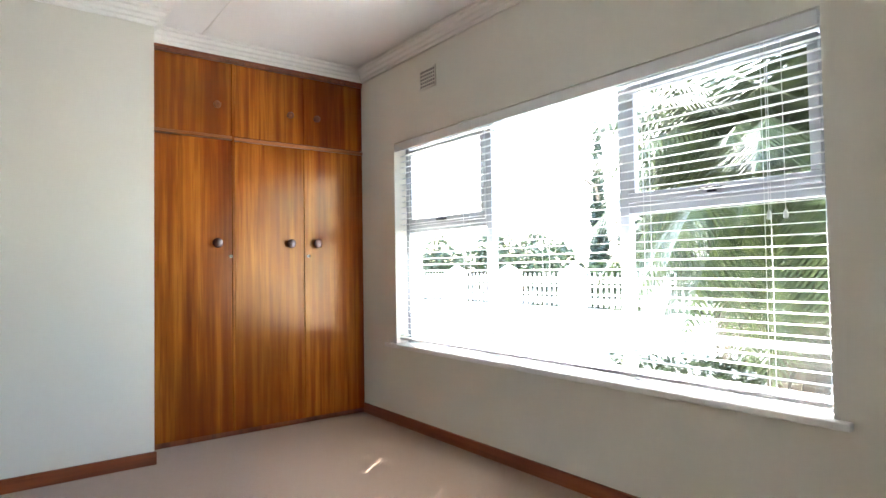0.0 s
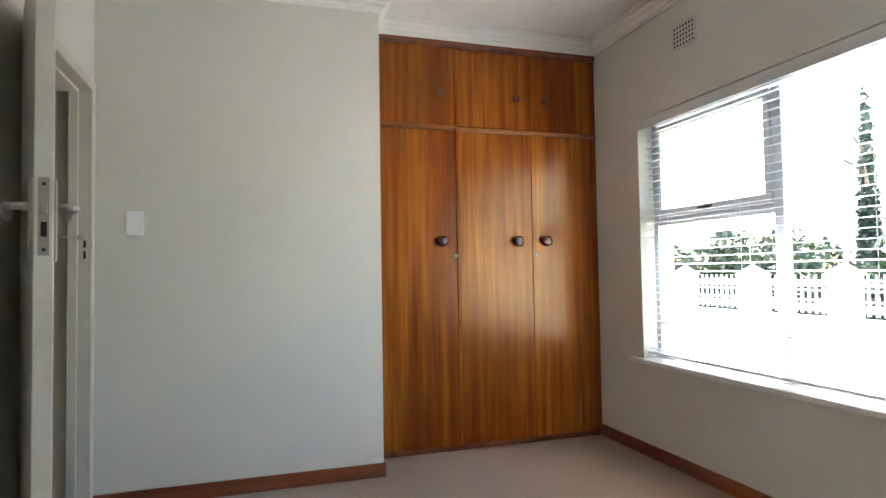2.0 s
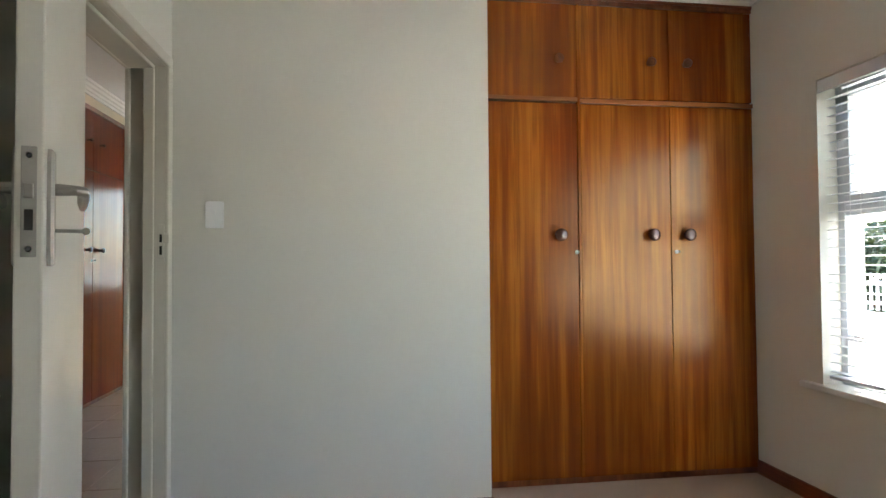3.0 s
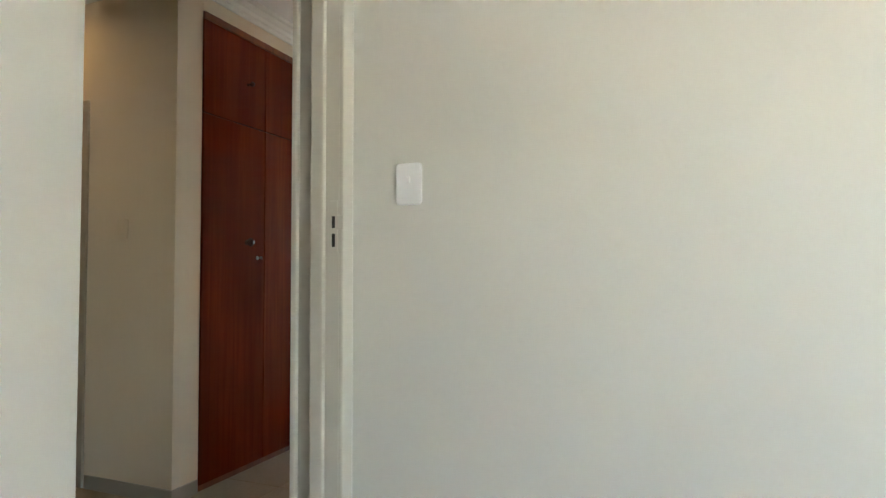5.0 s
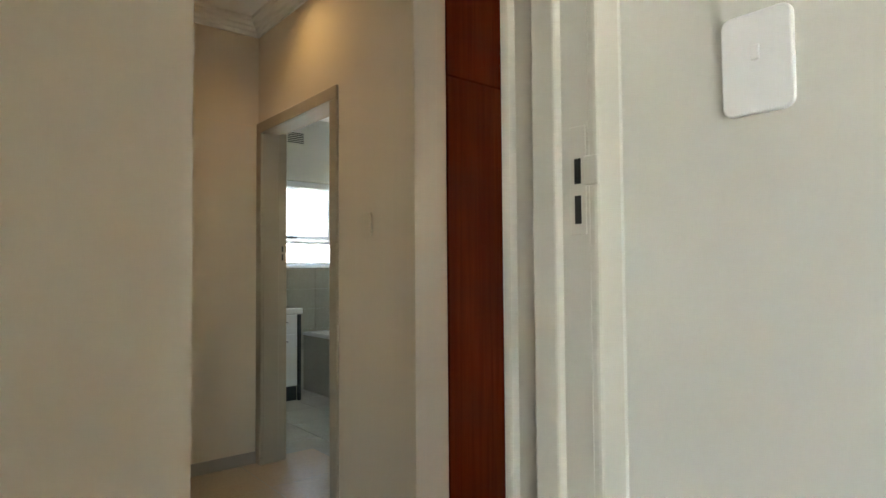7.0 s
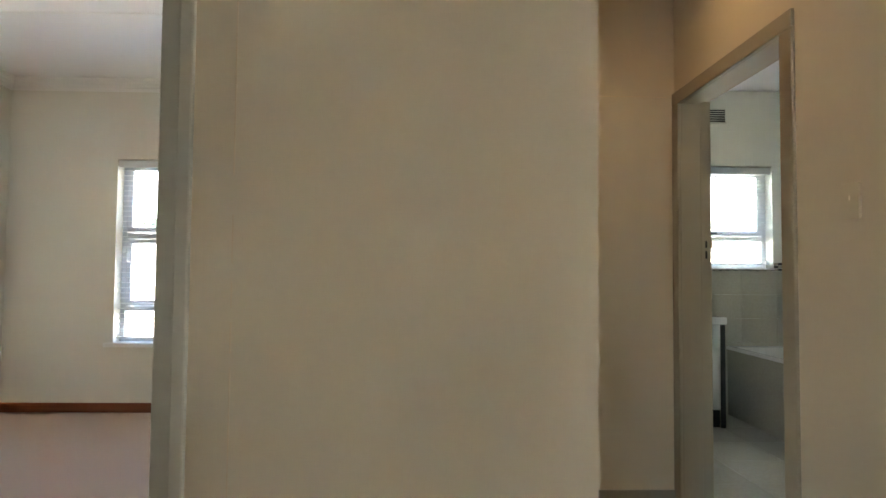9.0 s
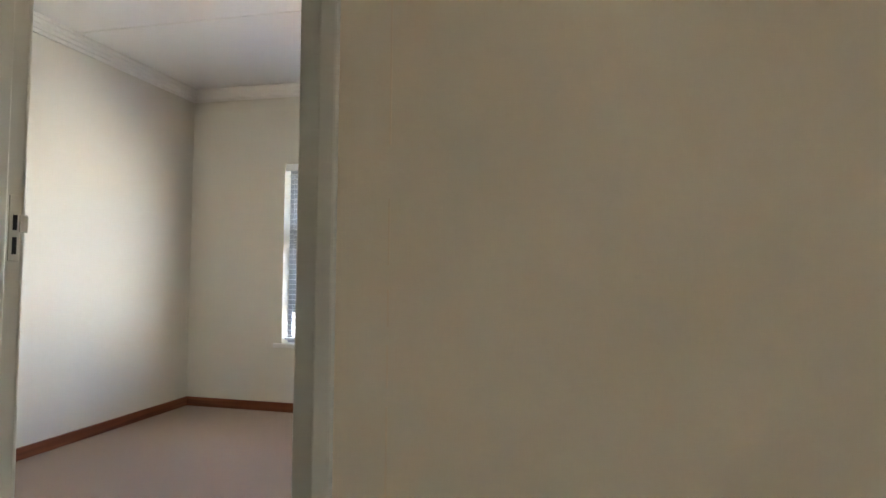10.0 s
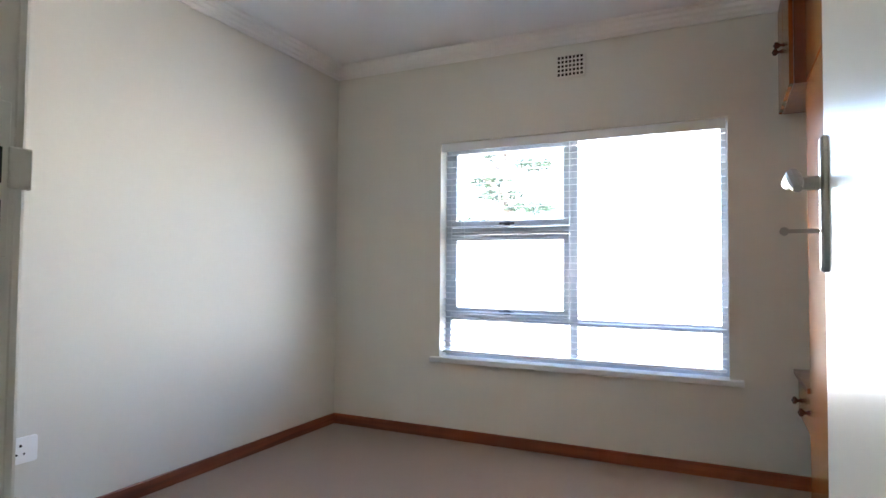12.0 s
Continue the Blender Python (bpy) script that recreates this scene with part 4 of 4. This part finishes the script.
def tree(at, height, blobs, count, size, material, label, seed, name="tree", category="tree"):
    t = thing(name, at, label, category)
    x, y, z = at
    rng = random.Random(seed)
    bm = tube([(x, y, z), (x + 0.05, y, z + height * 0.4), (x, y + 0.05, z + height * 0.9)], [0.13, 0.09, 0.03], 8)
    for k in range(7):
        a, h = rng.random() * math.tau, height * (0.3 + 0.08 * k)
        tube([(x, y, z + h), (x + 0.5 * math.cos(a), y + 0.5 * math.sin(a), z + h + 0.35), (x + 0.9 * math.cos(a), y + 0.9 * math.sin(a), z + h + 0.5)], [0.05, 0.03, 0.01], 6, bm)
    part("trunk", bm, BARK, t)
    leaves("crown", t, material, blobs, count, size, seed)
    return t


rng = random.Random(5)
hedge = thing("hedge", (9.9, 4.6, -0.45), "uneven green hedge close behind the picket fence", "hedge")
blobs = [((9.75 + rng.random() * 0.4, 0.2 + 0.42 * k, 0.15 + 0.36 * q), (0.34, 0.4, 0.34)) for k in range(24) for q in range(3 + (k > 11) + (k * 7 % 5 == 0))]
leaves("foliage", hedge, LEAF, blobs, 17000, 0.085, 11)
bm = bmesh.new()
for k in range(24):
    tube([(9.9, 0.2 + 0.42 * k, -0.45), (9.9, 0.25 + 0.42 * k, 0.9)], [0.03, 0.01], 5, bm)
part("stems", bm, BARK, hedge)
tree((11.3, 2.7, -0.45), 3.2, [((11.3, 2.7 + 0.5 * math.sin(k * 2.1), 0.5 + 0.28 * k), (0.75 - 0.03 * k, 0.85 - 0.05 * k, 0.4)) for k in range(9)], 10000, 0.10, LEAF_D, "dense dark green garden tree", 21)
tree((11.6, 0.7, -0.45), 3.0, [((11.6, 0.7 + 0.6 * math.cos(k * 1.7), 0.4 + 0.27 * k), (0.8, 0.95 - 0.05 * k, 0.42)) for k in range(9)], 10000, 0.10, LEAF, "dense green garden tree behind the fence", 22)
tree((14.0, 6.55, -0.45), 5.2, [((14.0, 6.55, 0.2 + 0.36 * k), (0.32 - 0.018 * k, 0.32 - 0.018 * k, 0.3)) for k in range(14)], 4200, 0.10, LEAF_D, "slender dark green cypress tree", 23, "cypress")
tree((13.0, 8.2, -0.45), 2.9, [((13.0, 7.4 + 0.5 * k, 1.3 + 0.4 * math.sin(k * 1.9)), (0.55, 0.5, 0.4)) for k in range(6)], 1800, 0.085, LEAF, "sparse small tree over the hedge", 24)
tree((-14.2, -5.9, -0.45), 5.4, [((-14.2, -5.9 + 0.7 * math.sin(k * 2.4), 1.6 + 0.33 * k), (0.5, 0.75 - 0.05 * k, 0.10)) for k in range(10)], 1300, 0.10, LEAF_D, "sparse pine tree beyond the added white wall", 25, "pine_tree")


def palm(at, height):
    t = thing("palm_tree", at, "leafy palm with drooping fronds and a shaggy brown trunk", "palm tree")
    x, y, z = at
    rng = random.Random(9)
    part("trunk", tube([(x, y, z), (x + 0.03, y, z + height * 0.5), (x, y + 0.04, z + height)], [0.30, 0.27, 0.24], 14), BARK, t)
    top = Vector((x, y + 0.04, z + height))
    for k in range(215):
        dry = k >= 150
        a = rng.random() * math.tau
        rise = rng.uniform(-0.7, 1.9) if not dry else rng.uniform(-2.2, -0.8)
        ln = rng.uniform(1.6, 2.5) if not dry else rng.uniform(1.1, 2.2)
        p, d = top.copy() - Vector((0, 0, 0.3 * rng.random())), Vector((math.cos(a), math.sin(a), rise)).normalized()
        pts = []
        for s in range(11):
            pts.append(p.copy())
            p = p + d * (ln / 10)
            d = (d + Vector((0, 0, -0.16 if not dry else -0.22))).normalized()
        bm = bmesh.new()
        for s in range(1, 11):
            ax = (pts[s] - pts[s - 1]).normalized()
            side = ax.cross(Vector((0, 0, 1)))
            side = side.normalized() if side.length > 1e-3 else Vector((1, 0, 0))
            for half in range(4):
                q = pts[s - 1].lerp(pts[s], half / 4)
                for sg in (-1, 1):
                    l = 0.52 * math.sin(math.pi * min(1, (s + half / 4) / 11 * 0.9 + 0.1)) * rng.uniform(0.8, 1.15)
                    e = q + side * sg * l + ax * l * 0.55 + Vector((0, 0, -l * 0.75))
                    w = ax * 0.026
                    bm.faces.new([bm.verts.new(v) for v in (q - w, q + w, e)])
        tube(pts[::2], [0.014, 0.012, 0.010, 0.008, 0.006, 0.004], 5, bm)
        part("frond", bm, PALMDRY if dry else PALMLEAF, t)


palm((6.75, -1.36, -0.45), 2.7)
tree((8.2, -2.4, -0.45), 3.2, [((8.2 + 0.3 * math.sin(k * 1.3), -2.5 + 0.85 * math.cos(k * 2.3), 0.1 + 0.28 * k), (0.6, 0.85, 0.5)) for k in range(12)], 14000, 0.12, LEAF_D, "dense dark green tree behind the palm", 26)
bush = thing("shrub", (6.2, 0.2, -0.45), "low green shrub beside the palm", "shrub")
leaves("foliage", bush, LEAF, [((6.2 + 0.3 * k, 0.25 - 0.3 * k, -0.2), (0.35, 0.35, 0.35)) for k in range(4)], 1500, 0.06, 31)

# ---- pieces of floors and walls ----
hall_floor = bpy.data.objects["floor_hall"]
TS = 0.50
TILEMESH = mesh_of("tile", box_bm(0, TS - 0.004, 0, TS - 0.004, -0.008, 0.0, 0.0012, seg=1), TILE)


def lay(owner, mesh, x0, x1, y0, y1, ts, ox, oy, keep):
    i0, i1 = math.floor((x0 - ox) / ts), math.ceil((x1 - ox) / ts)
    j0, j1 = math.floor((y0 - oy) / ts), math.ceil((y1 - oy) / ts)
    for i in range(i0, i1):
        for j in range(j0, j1):
            x, y = ox + i * ts, oy + j * ts
            if keep(x, y, ts):
                t = new("tile", mesh)
                t.parent = owner
                t.location = (x, y, 0)


def in_hall(x, y, s):
    a, b = x + s / 2, y + s / 2
    return (HX0 - 0.25 < a < HX1 + 0.15 and -3.5 < b < 4.6) or (-3.2 < a < HX0 and -0.3 < b < 0.85)


lay(hall_floor, TILEMESH, -3.05, -0.1, -3.5, 4.6, TS, -0.095, 0.597, in_hall)
BT = 0.40
BTILE = mesh_of("tile", box_bm(0, BT - 0.003, 0, BT - 0.003, -0.008, -0.0005, 0.001, seg=1), BATHFLOOR)
lay(bpy.data.objects["floor_bathroom"], BTILE, R2X, -2.0, 0.85, 2.7, BT, R2X + 0.02, 0.852, lambda x, y, s: x < -2.1 and y < 2.6)
bw = bpy.data.objects["wall_bathroom_west"]
WT = mesh_of("tile", box_bm(0, 0.010, 0, 0.2985, 0, 0.1957, 0.0008, seg=1), GREYTILE)
for i in range(7):
    for j in range(6):
        y, z = 0.853 + i * 0.30, 0.0 + j * 0.197
        t = new("tile", WT)
        t.parent = bw
        t.location = (R2X, y, z)
bp = bpy.data.objects["wall_bathroom_partition"]
WT2 = mesh_of("tile", box_bm(0, 0.2985, -0.010, 0, 0, 0.1957, 0.0008, seg=1), GREYTILE)
for i in range(9):
    for j in range(6):
        t = new("tile", WT2)
        t.parent = bp
        t.location = (R2X + 0.012 + i * 0.30, 2.70, j * 0.197)
for shade, material in ((0, MOSAIC_D), (1, MOSAIC_L)):
    bm = bmesh.new()
    for i in range(58):
        for j in range(3):
            y = 0.853 + i * 0.0315
            if (i + j) % 2 == shade and not (WINB[0] < y < WINB[1] and j > 0):
                box_bm(R2X, R2X + 0.011, y, y + 0.029, 1.183 + j * 0.0235, 1.204 + j * 0.0235, bm=bm)
    tagged(part("mosaic_tiles", bm, material, bw), kind="stuff")
